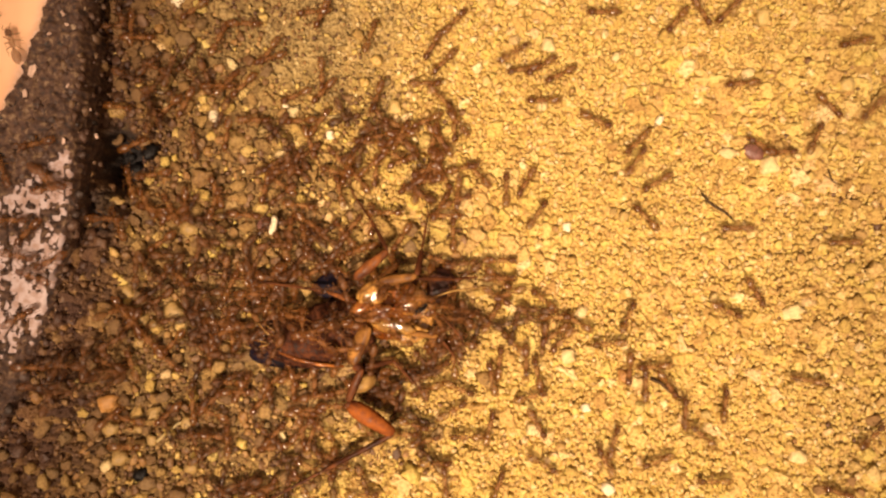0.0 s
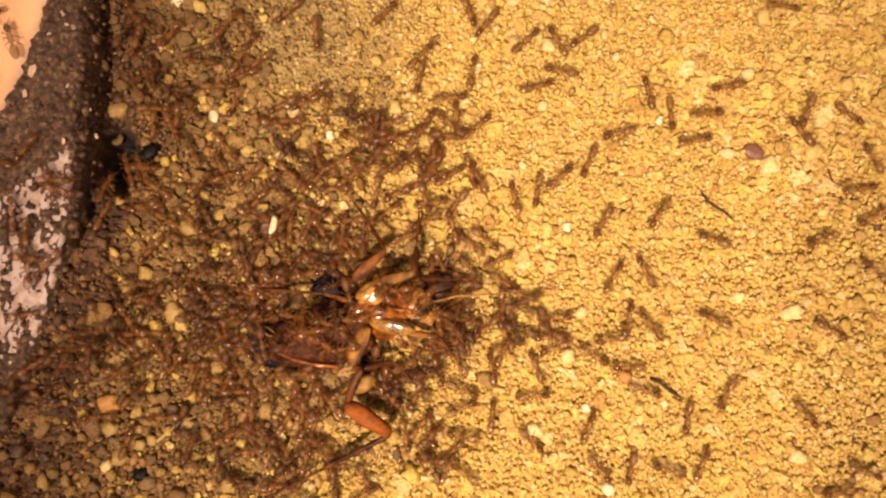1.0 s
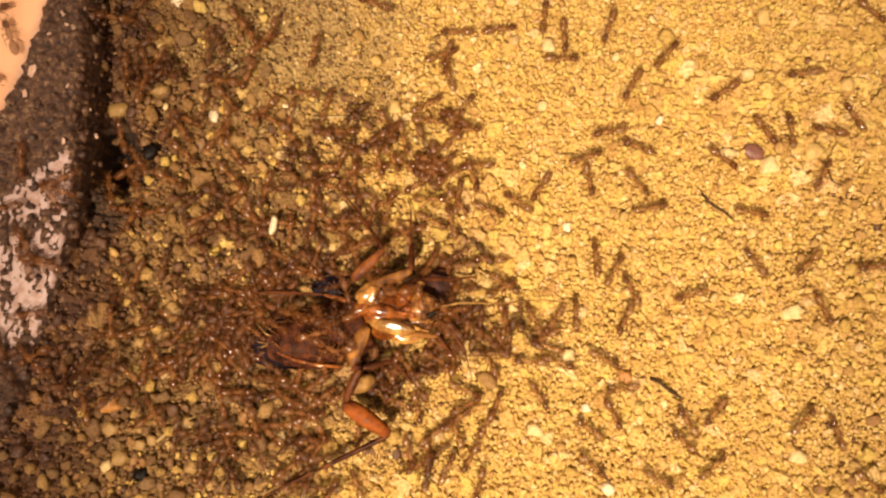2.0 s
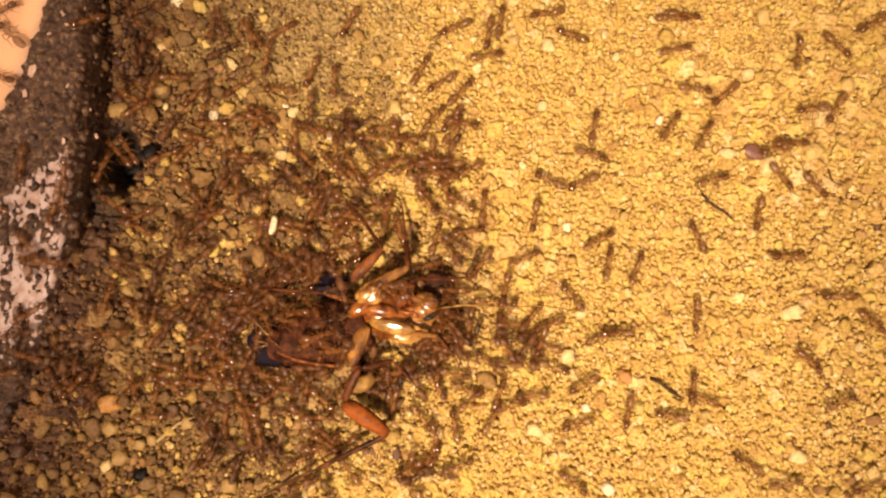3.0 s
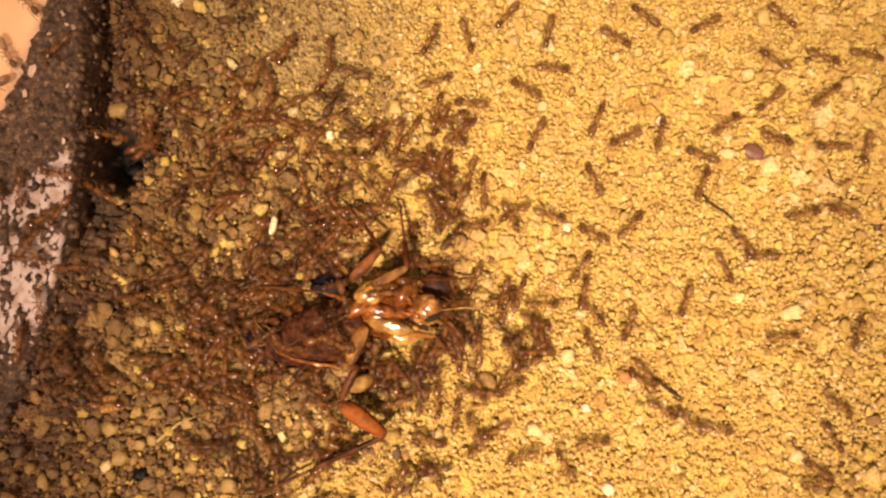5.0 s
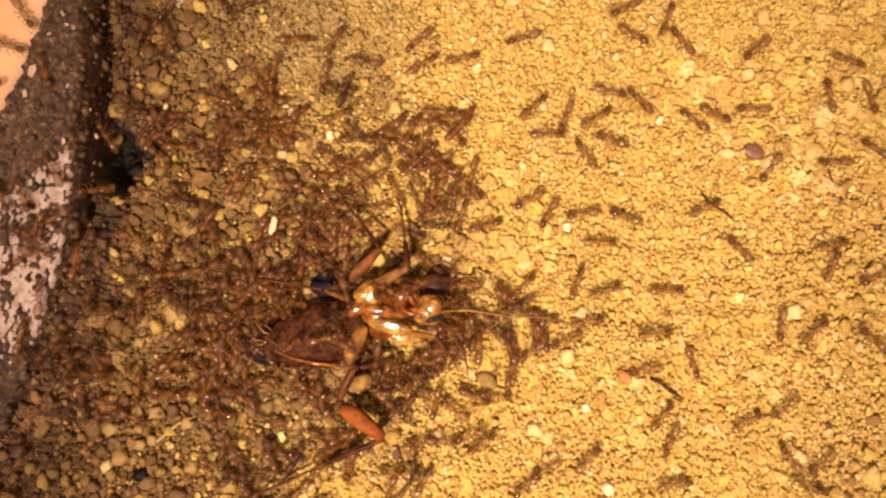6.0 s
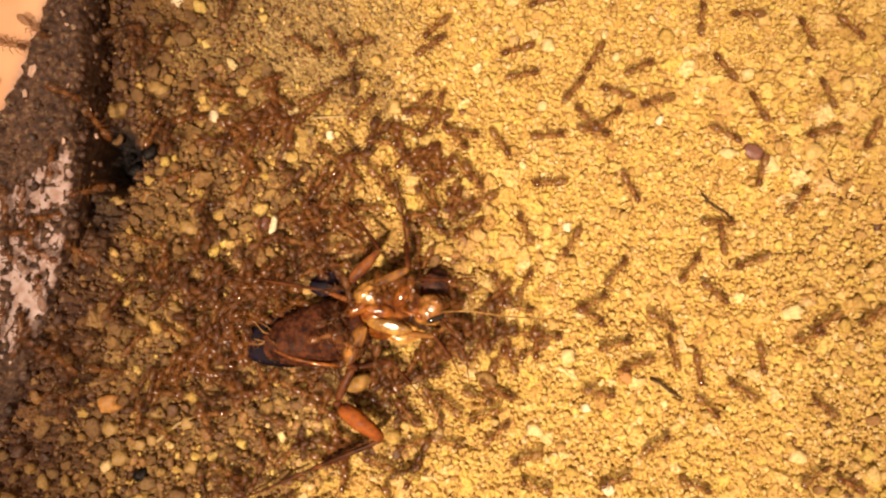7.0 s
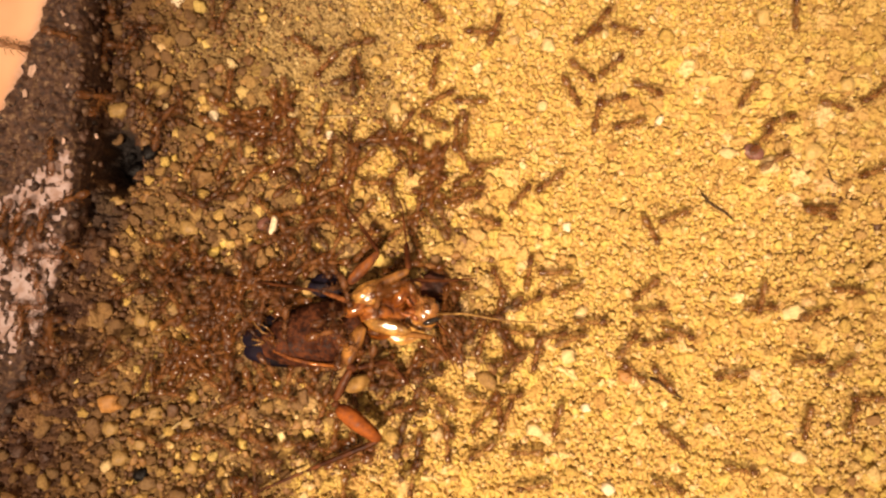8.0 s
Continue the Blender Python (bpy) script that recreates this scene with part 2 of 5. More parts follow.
def ground_z(u, v):
    z = 0.00045 * noise.noise(Vector((u / 170, v / 170, 0.5))) + 0.0002 * noise.noise(Vector((u / 50, v / 50, 4.5)))
    off = u - edge_u(v)
    bank = smooth01((v - 380) / 200) * 0.0026 + 0.0014 + 0.0012 * noise.noise(Vector((u / 34, v / 34, 14.0)))
    z += bank * smooth01(1 - off / 130) - 0.0013 * smooth01(1.2 - abs(off - 28) / 40) * smooth01((330 - v) / 100) * (0.35 + 0.65 * smooth01((v - 10) / 150))
    return z - 0.0055 * smooth01(1.5 - 1.2 * math.hypot((u - 210) / 40, (v - 284) / 64))


# ---- ground ----
def spread(lo, hi, step):
    fine = list(np.arange(lo, hi + 1, step))
    return [lo - d for d in (90000, 30000, 9000, 2600, 1200, 500, 200, 80)] + fine + [hi + d for d in (80, 200, 500, 1200, 2600, 9000, 30000, 90000)]


def lattice(i, j, salt):
    """A repeatable random value for each lattice cell."""
    x = np.sin(i * 127.1 + j * 311.7 + salt * 74.7) * 43758.5453
    return x - np.floor(x)


def soft_noise(u, v, size, salt):
    x, y = u / size, v / size
    i, j = np.floor(x), np.floor(y)
    fx, fy = x - i, y - j
    fx, fy = fx * fx * (3 - 2 * fx), fy * fy * (3 - 2 * fy)
    a = lattice(i, j, salt) * (1 - fx) + lattice(i + 1, j, salt) * fx
    c = lattice(i, j + 1, salt) * (1 - fx) + lattice(i + 1, j + 1, salt) * fx
    return a * (1 - fy) + c * fy


def clods(u, v, size, gap, salt):
    """Packed flat-topped clods: height 0 to 1 with cracks of about the gap between them, and a random value for each."""
    u = u + size * 0.9 * (soft_noise(u, v, size * 0.7, salt + 1) - 0.5) + 3.0 * (soft_noise(u, v, 5.0, salt + 8) - 0.5)
    v = v + size * 0.9 * (soft_noise(u, v, size * 0.7, salt + 2) - 0.5) + 3.0 * (soft_noise(u, v, 5.0, salt + 9) - 0.5)
    i, j = np.floor(u / size), np.floor(v / size)
    near, next_one, third = np.full_like(u, 1e9), np.full_like(u, 1e9), np.full_like(u, 1e9)
    who, lean = np.zeros_like(u), np.zeros_like(u)
    for di in (-1, 0, 1):
        for dj in (-1, 0, 1):
            a, c = i + di, j + dj
            du, dv = u - (a + lattice(a, c, salt + 3)) * size, v - (c + lattice(a, c, salt + 4)) * size
            d = np.hypot(du, dv)
            closer = d < near
            third = np.minimum(third, np.maximum(next_one, d))
            next_one = np.minimum(next_one, np.maximum(near, d))
            who = np.where(closer, lattice(a, c, salt + 5), who)
            lean = np.where(closer, (du * (lattice(a, c, salt + 6) - 0.5) + dv * (lattice(a, c, salt + 7) - 0.5)) / size, lean)
            near = np.minimum(near, d)
    crack = np.clip((next_one - near) / np.maximum(0.15, gap * (1.55 * soft_noise(u, v, size * 0.8, salt + 10) + 0.12)), 0, 1)
    hole = np.clip((third - near) / (1.9 * gap), 0, 1)
    return (0.62 * np.sqrt(crack) + 0.38 * hole) * (0.82 + 0.30 * who) + 0.30 * lean * crack, who


def make_ground():
    us, vs = np.array(spread(-60, 1640, 1.9)), np.array(spread(-60, 940, 1.9))
    cu, cv = np.linspace(-200, 1780, 200), np.linspace(-200, 1080, 130)
    coarse = {k: np.array([[f(u, v) for u in cu] for v in cv]) for k, f in (("z", ground_z), ("earth", earthiness), ("grey", greyness), ("dirt_shade", dirt_shade), ("foot_shade", foot_shade))}

    def fill(k):
        rows = np.array([np.interp(us, cu, row) for row in coarse[k]])
        return np.array([np.interp(vs, cv, col) for col in rows.T]).T

    u, v = np.meshgrid(us, vs)
    fine = np.clip(1.7 * soft_noise(u, v, 150, 40) - 0.45 + fill("grey"), 0, 1)
    big, who_big = clods(u, v, 24.0, 5.0, 10)
    mid, who_mid = clods(u, v, 14.0, 4.2, 30)
    small, who_small = clods(u, v, 7.6, 3.0, 60)
    whole = who_big > 0.52 + 0.6 * fine
    middling = (who_mid > 0.05 + 0.85 * fine) & ~whole
    z = np.where(whole, 0.00105 * big + 0.00006 * small, np.where(middling, 0.00090 * mid + 0.00007 * small, 0.00018 + 0.00060 * small))
    z = np.where(~whole, np.minimum(z, 0.00018 + 0.00090 * np.sqrt(np.clip(big, 0, 1))), z)
    who = np.where(whole, (who_big * 7.3) % 1.0, np.where(middling, (who_mid * 5.7) % 1.0, who_small))
    pits = np.clip((soft_noise(u, v, 4.2, 120) * 0.6 + soft_noise(u, v, 9.0, 130) * 0.4 - 0.70) / 0.10, 0, 1)
    z = fill("z") - 0.00078 + z - 0.00055 * pits + 0.00010 * (soft_noise(u, v, 3.6, 90) - 0.5)
    x, y = (u - 784) * CELL, (441 - v) * CELL
    w, h = len(us), len(vs)
    me = bpy.data.meshes.new("ground")
    me.vertices.add(w * h)
    me.vertices.foreach_set("co", np.stack([x, y, z], -1).ravel().astype(np.float32))
    k = (np.arange(h - 1)[:, None] * w + np.arange(w - 1)[None, :]).ravel()
    quads = np.stack([k, k + w, k + w + 1, k + 1], -1).astype(np.int32)
    me.loops.add(quads.size)
    me.loops.foreach_set("vertex_index", quads.ravel())
    me.polygons.add(len(quads))
    me.polygons.foreach_set("loop_start", np.arange(0, quads.size, 4, dtype=np.int32))
    me.update(calc_edges=True)
    me.shade_smooth()
    for key, values in (("earth", fill("earth")), ("clod", who), ("grey", fill("grey")), ("dirt_shade", fill("dirt_shade")), ("foot_shade", fill("foot_shade"))):
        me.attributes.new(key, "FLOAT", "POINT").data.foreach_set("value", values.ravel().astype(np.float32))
    me.materials.append(bed_mat)
    return tagged(new("ground", me), "packed yellow sand turning to brown soil beside a ledge", "ground", kind="structure")


ground = make_ground()


# ---- ledge: a painted plinth with a rounded edge ----
def peach_u(v):
    """East end of the clean paint."""
    return 89 - 0.30 * max(v, -50) - 0.00055 * max(v, 0) ** 2 + 4 * noise.noise(Vector((v / 40, 2.2, 0)))


def bare_patch(u, v):
    """Over 0 where the dirt has worn off and the undercoat shows."""
    e = 784 + (edge_u(v) - 784) * H / (H - LEDGE_TOP)
    up = smooth01((v - 240 - 0.72 * (e - u)) / 36)
    a = up * smooth01((e - u + 4) / 8) * (1.15 - 0.55 * smooth01((v - 370) / 60) * smooth01((440 - v) / 50))
    a *= 1.0 - 0.6 * smooth01((v - 560) / 130)
    n = noise.noise(Vector((u / 8, v / 11, 1.0))) * 1.1 + noise.noise(Vector((u / 24, v / 36, 5.0))) * 0.6
    return a - 0.69 + 0.5 * n


def top_z(u, v):
    off = edge_u(v) - u
    round_off = 0.0007 * (1 - math.sqrt(max(0.0, 1 - (1 - min(1.0, max(0.0, off / 12))) ** 2)))
    return LEDGE_TOP - round_off + 0.00010 * noise.noise(Vector((u / 90, v / 90, 9.0)))


def make_ledge():
    bm = bmesh.new()
    vs = [-90000, -9000, -2600, -1200, -600, -400] + list(range(-300, 1100, 6)) + [1250, 1400, 3400, 90000]
    offs = [0, 1, 2, 4, 7, 12, 20, 30] + list(range(40, 260, 8)) + [300, 400, 700, 1500, 8000, 90000]
    coat = bm.verts.layers.float.new("undercoat")
    rows = []
    for v in vs:
        e = edge_u(v)
        wob = 2.2 * noise.noise(Vector((v / 22, 0.0, 6.0)))
        row = []
        for z in (-0.006, 0.0, 0.0015, 0.003):
            row.append(bm.verts.new(spot(e + wob * 1.5 + 1.5 * noise.noise(Vector((v / 14, z * 900, 2))), v, z)))
        for o in offs:
            row.append(bm.verts.new(spot(e - o + wob * max(0, 1 - o / 20), v, top_z(e - o, v))))
        for k, w in enumerate(row):
            u = 784 + (e - (offs[k - 4] if k > 3 else 0) - 784) * H / (H - LEDGE_TOP)
            w[coat] = smooth01((u - peach_u(v) + 20) / 40)
        rows.append(row)
    for a, b in zip(rows, rows[1:]):
        for k in range(len(a) - 1):
            bm.faces.new((a[k], a[k + 1], b[k + 1], b[k]))
    bmesh.ops.recalc_face_normals(bm, faces=bm.faces)
    return tagged(part("plinth", bm, paint_mat, None), "peach-painted plinth, worn to pinkish undercoat and caked with dirt", "plinth", kind="structure")


plinth = make_ledge()


def make_crust():
    """Caked dirt over the plinth's top, edge and side, gone where the undercoat shows."""
    vs = list(np.arange(-150, 960, 2.5))
    offs = [-1.0 - k for k in range(12, 0, -1)] + list(np.arange(0, 250, 2.5))
    verts, faces, index = [], [], {}
    for j, v in enumerate(vs):
        e = edge_u(v)
        for i, o in enumerate(offs):
            u = e - max(o, 0.0)
            t = 784 + (u - 784) * H / (H - LEDGE_TOP)
            n = noise.noise(Vector((u * 0.11 + v * 0.06, v * 0.12 - u * 0.05, 2.0 + o * 0.07))) * 0.55 + noise.noise(Vector((u * 0.05 - v * 0.03, v * 0.05 + u * 0.035, 8.0))) * 0.8 + noise.noise(Vector((u / 38, v / 33 + u / 70, 3.0))) * 0.5
            a = smooth01((t - peach_u(v) + 6 * n) / 12) - 0.10
            if o >= 2:
                a -= 1.6 * max(0.0, bare_patch(t, v) + 0.12)
            if a <= 0:
                continue
            d = min(a, 0.5) * 2 * (0.00016 + 0.0008 * max(0.0, 0.4 + 0.8 * n))
            index[i, j] = len(verts)
            if o >= 0:
                verts.append(spot(u, v, top_z(u, v) - 0.00006 + d))
            else:
                verts.append(spot(u + 2 + d / CELL * 0.5 + 2 * noise.noise(Vector((o * 0.5, v / 9, 4))), v + 4 * noise.noise(Vector((o * 0.7, v / 12, 9))), LEDGE_TOP - 0.0005 + o * 0.0004))
    for (i, j), k in index.items():
        q = [index.get(p) for p in ((i, j), (i, j + 1), (i + 1, j + 1), (i + 1, j))]
        if None not in q:
            faces.append(q)
    me = bpy.data.meshes.new("dirt_crust")
    me.from_pydata(verts, [], faces)
    me.shade_smooth()
    me.materials.append(crust_mat)
    return tagged(new("dirt_crust", me), "dark brown caked dirt flaking off the plinth", "dirt", kind="stuff")


crust = make_crust()


# ---- grains ----
def rock_shapes(detail, count, rough):
    shapes = []
    for s in range(count):
        bm = bmesh.new()
        bmesh.ops.create_icosphere(bm, subdivisions=detail, radius=1.0)
        for w in bm.verts:
            w.co = Vector([math.copysign(abs(x) ** 0.72, x) for x in w.co]).normalized().lerp(Vector([math.copysign(abs(x) ** 0.6, x) for x in w.co]), 0.6)
            k = 1 + rough * noise.noise(w.co * 1.1 + Vector((s * 7.3, 0, 0))) + rough * 0.6 * noise.noise(w.co * 2.6 + Vector((0, s * 5.1, 0)))
            w.co *= k
        bm.verts.index_update()
        shapes.append((np.array([w.co[:] for w in bm.verts]), np.array([[w.index for w in f.verts] for f in bm.faces])))
        bm.free()
    return shapes


BIG, SMALL = rock_shapes(2, 18, 0.60), rock_shapes(1, 12, 0.85)
rng = random.Random(5)


def turned(r, squash):
    a = Euler((rng.uniform(-0.5, 0.5), rng.uniform(-0.5, 0.5), rng.uniform(0, 6.28))).to_matrix()
    s = Matrix.Diagonal((r * rng.uniform(0.8, 1.25), r * rng.uniform(0.75, 1.05), r * squash))
    return np.array(a @ s)


class Heap:
    """Many grains in one mesh."""

    def __init__(self):
        self.verts, self.faces, self.count = [], [], 0

    def add(self, shape, m, place):
        v, f = shape
        self.verts.append(v @ m.T + np.array(place))
        self.faces.append(f + self.count)
        self.count += len(v)

    def build(self, name, mat, label, category, smooth=True):
        v, f = np.concatenate(self.verts), np.concatenate(self.faces)
        me = bpy.data.meshes.new(name)
        me.vertices.add(len(v))
        me.vertices.foreach_set("co", v.ravel().astype(np.float32))
        me.loops.add(f.size)
        me.loops.foreach_set("vertex_index", f.ravel().astype(np.int32))
        me.polygons.add(len(f))
        me.polygons.foreach_set("loop_start", np.arange(0, f.size, 3, dtype=np.int32))
        me.update(calc_edges=True)
        if smooth:
            me.shade_smooth()
        me.materials.append(mat)
        return tagged(new(name, me), label, category, kind="stuff")


class Packing:
    """Grains thrown one by one, kept where they don't overlap too far."""

    def __init__(self):
        self.cells = {}

    def free(self, u, v, r, give=0.72):
        i, j = int(u // 24), int(v // 24)
        for a in (i - 1, i, i + 1):
            for b in (j - 1, j, j + 1):
                for x, y, s in self.cells.get((a, b), ()):
                    if (x - u) ** 2 + (y - v) ** 2 < (give * (r + s)) ** 2:
                        return False
        return True

    def keep(self, u, v, r):
        self.cells.setdefault((int(u // 24), int(v // 24)), []).append((u, v, r))


packing = Packing()
sand, soil, grey, crumbs, dirt = Heap(), Heap(), Heap(), Heap(), Heap()


def lone_pebble(u, v, r, long, turn, mat, label, name="pebble", squash=0.7):
    """A stone that can be told from the rest."""
    r *= 0.88
    packing.keep(u, v, r * 0.95)
    verts, faces = BIG[int(u * 7 + v) % len(BIG)]
    if name == "seed_husk":
        verts = verts / np.linalg.norm(verts, axis=1)[:, None]
    c, s = math.cos(radians(turn)), math.sin(radians(turn))
    m = np.array([[c * long, -s, 0], [s * long, c, 0], [0, 0, squash]]) * r * CELL
    me = bpy.data.meshes.new(name)
    me.from_pydata([tuple(p) for p in verts @ m.T], [], [tuple(f) for f in faces])
    me.shade_smooth()
    me.materials.append(mat)
    ob = new(name, me)
    ob.location = spot(u, v, ground_z(u, v) + 0.1 * r * CELL)
    return tagged(ob, label, name.split("_")[-1], "loose stones and crumbs")


def plant_pebbles():
    p = lone_pebble
    p(195, 713, 17, 1.5, 5, orange_stone, "rounded orange pebble in the brown soil")
    p(1106, 666, 12, 1.3, -20, orange_stone, "small orange chip on the sand")
    p(197, 757, 15, 1.05, 20, buff_stone, "round buff pebble in the brown soil")
    p(190, 825, 12, 1.1, 40, pale_stone, "pale round pebble in the soil")
    p(216, 808, 17, 1.0, 0, buff_stone, "round buff pebble in the brown soil")
    p(213, 357, 9, 1.5, 0, buff_stone, "small ochre pebble beside the plinth")
    p(213, 196, 17, 1.25, 10, buff_stone, "flat buff pebble near the plinth")
    p(285, 160, 16, 1.2, -20, buff_stone, "flat buff pebble in the soil")
    p(958, 187, 11, 1.0, 0, pale_stone, "pale yellow round grain on the sand")
    p(1090, 101, 8, 1.1, 70, pale_stone, "pale shining grain on the sand")
    p(1166, 214, 7, 1.3, 70, white_stone, "tiny white grain on the sand")
    p(1358, 293, 17, 1.1, 20, pale_stone, "pale yellow pebble beside a plum shell flake")
    p(1284, 275, 13, 1.2, 0, pale_stone, "pale yellow pebble on the sand")
    p(1440, 268, 18, 1.1, 0, ochre_stone, "ochre pebble on the sand")
    p(1400, 553, 15, 1.5, 10, pale_stone, "long pale pebble on the sand")
    p(1493, 150, 15, 1.0, 0, ochre_stone, "buff pebble on the sand")
    p(1325, 130, 11, 1.1, 30, pale_stone, "pale grain on the sand")
    p(1003, 402, 8, 1.2, 90, white_stone, "small white grain on the sand")
    p(1038, 722, 9, 1.1, 0, white_stone, "small white grain on the sand")
    p(1004, 630, 14, 1.2, 0, pale_stone, "pale pebble on the sand")
    p(1028, 553, 11, 1.1, 60, pale_stone, "pale pebble on the sand")
    p(1408, 806, 14, 1.2, 0, pale_stone, "pale pebble on the sand")
    p(1075, 862, 13, 1.1, -50, white_stone, "white chip on the sand")
    p(380, 206, 12, 1.0, 0, white_stone, "white rounded grain on grey soil")
    p(584, 240, 9, 1.0, 0, white_stone, "white rounded grain on grey soil")
    p(504, 186, 6, 1.0, 0, white_stone, "tiny white grain on grey soil")
    p(316, 3, 11, 1.2, 40, white_stone, "white chip in the soil")
    p(145, 205, 7, 1.5, 80, orange_stone, "small orange crumb beside the plinth")
    p(588, 439, 13, 2.3, 4, ochre_stone, "long ochre pebble beside the cockroach")
    p(970, 82, 14, 1.1, 0, pale_stone, "pale pebble on the sand")
    p(1352, 30, 15, 1.1, 0, ochre_stone, "buff pebble on the sand")
    p(862, 145, 10, 1.0, 90, ochre_stone, "buff grain on the sand")
    p(700, 190, 14, 1.0, 0, ochre_stone, "buff pebble on the sand")
    p(944, 760, 13, 1.2, 0, pale_stone, "pale pebble on the sand")
    p(332, 748, 13, 1.0, 0, buff_stone, "buff pebble in the brown soil")
    p(337, 404, 16, 1.1, 0, buff_stone, "buff pebble in the brown soil")
    p(230, 515, 15, 1.1, 0, buff_stone, "buff pebble in the brown soil")
    p(405, 860, 15, 1.1, 0, buff_stone, "buff pebble in the brown soil")
    # the last two add black to the shaded hollow beside the plinth
    for u, v, r, long, turn in ((270, 268, 15, 1.2, 30), (250, 838, 14, 1.0, 80), (208, 296, 14, 1.2, 60), (196, 268, 11, 1.3, 20)):
        p(u, v, r, long, turn, black_crumb, "black crumb of debris in the soil", "crumb")
    p(1332, 270, 17, 1.4, -25, plum_shell, "plum-brown glossy seed husk on the sand", "seed_husk", 0.45)
    for u, v, r in ((1452, 866, 10), (1508, 852, 9), (1546, 744, 10), (1522, 876, 8)):
        p(u, v, r, 1.4, u % 90, dark_clod, "dark brown clod of dirt on the sand", "clod")
    more = random.Random(8)
    for k in range(16):
        v = -10 + 17 * k + more.uniform(-8, 8)
        if not 180 < v < 235:
            p(edge_u(v) + more.uniform(20, 120), v, more.uniform(9, 15), more.uniform(1.0, 1.25), more.uniform(0, 180), foot_clod, "brown clod of soil at the plinth's foot", "clod", 0.6)
    for u, v, r, long in ((252, 566, 13, 1.3), (248, 605, 11, 1.2), (276, 732, 12, 1.2), (341, 826, 13, 1.0), (308, 551, 19, 1.1), (246, 758, 9, 1.0), (269, 780, 11, 1.1), (248, 786, 12, 1.0)):
        p(u, v, r, long, u % 90, buff_stone, "buff pebble in the brown soil")
    p(211, 580, 16, 1.2, 60, foot_clod, "brown clod of soil at the plinth's foot", "clod", 0.6)
    flake = p(487, 399, 7, 2.5, 78, white_stone, "white papery wing flake leaning on a plum-brown husk", "wing_flake", 2.2)
    flake.location.z += 0.0008
    p(468, 396, 14, 1.3, 40, plum_shell, "plum-brown husk with a white tip", "seed_husk", 0.9)


plant_pebbles()


def paint_flake(u, v, r, turn):
    """A thin ragged chip of undercoat caught in the crust of the plinth."""
    verts, faces = SMALL[int(u + v) % len(SMALL)]
    me = bpy.data.meshes.new("paint_flake")
    me.from_pydata([(p[0] * r * CELL, p[1] * r * 0.55 * CELL, p[2] * r * 0.22 * CELL) for p in verts], [], [tuple(f) for f in faces])
    me.materials.append(flake_mat)
    plan = 784 + (u - 784) * (H - LEDGE_TOP) / H
    z = top_z(plan, v) + 0.0005 if plan < edge_u(v) - 4 else LEDGE_TOP - 0.0012
    ob = new("paint_flake", me)
    ob.matrix_basis = Matrix.Translation(spot(plan, v, z)) @ pose(0, 0, 0, 8, -6, turn)
    return tagged(ob, "small pinkish white chip of undercoat in the dirt", "paint flake", "loose stones and crumbs")


for u, v, r, turn in ((115, 50, 5, 120), (61, 146, 10, 60), (49, 184, 7, 80), (126, 170, 6, 40), (142, 205, 9, 0), (116, 262, 5, 90), (91, 84, 4, 30), (160, 249, 5, 100), (122, 68, 4, 0)):
    paint_flake(u, v, r, turn)


def twig(points, thick, mat, label, name="twig"):
    """A thin stalk lying on the ground, through points of the plan."""
    bm = tube([spot(u, v, ground_z(u, v) + 0.00035) for u, v in points], [thick * CELL] * (len(points) - 1) + [thick * CELL * 0.4], 6)
    return tagged(part(name, bm, mat, None), label, name)


# strands added to draw the dark crack lines in the sand
twig([(1238, 343), (1252, 360), (1266, 370), (1280, 377), (1297, 393)], 2.2, dark_stalk, "dark crack line in the sand, made as a thin strand", "root_fibre")
twig([(1148, 668), (1166, 676), (1182, 690), (1208, 706)], 3.0, dark_stalk, "dark crack line in the sand, made as a thin strand", "root_fibre")
twig([(1462, 300), (1470, 322), (1490, 330)], 1.6, dark_stalk, "dark crack line in the sand, made as a thin strand", "root_fibre")
twig([(553, 210), (590, 208), (640, 206)], 2.6, pale_stalk, "short pale straw on the soil", "straw")
twig([(280, 780), (318, 748), (350, 735)], 3.0, pale_stalk, "short pale straw on the soil", "straw")
twig([(150, 800), (200, 772), (228, 790)], 2.4, dark_stalk, "thin dark root fibre on the soil", "root_fibre")


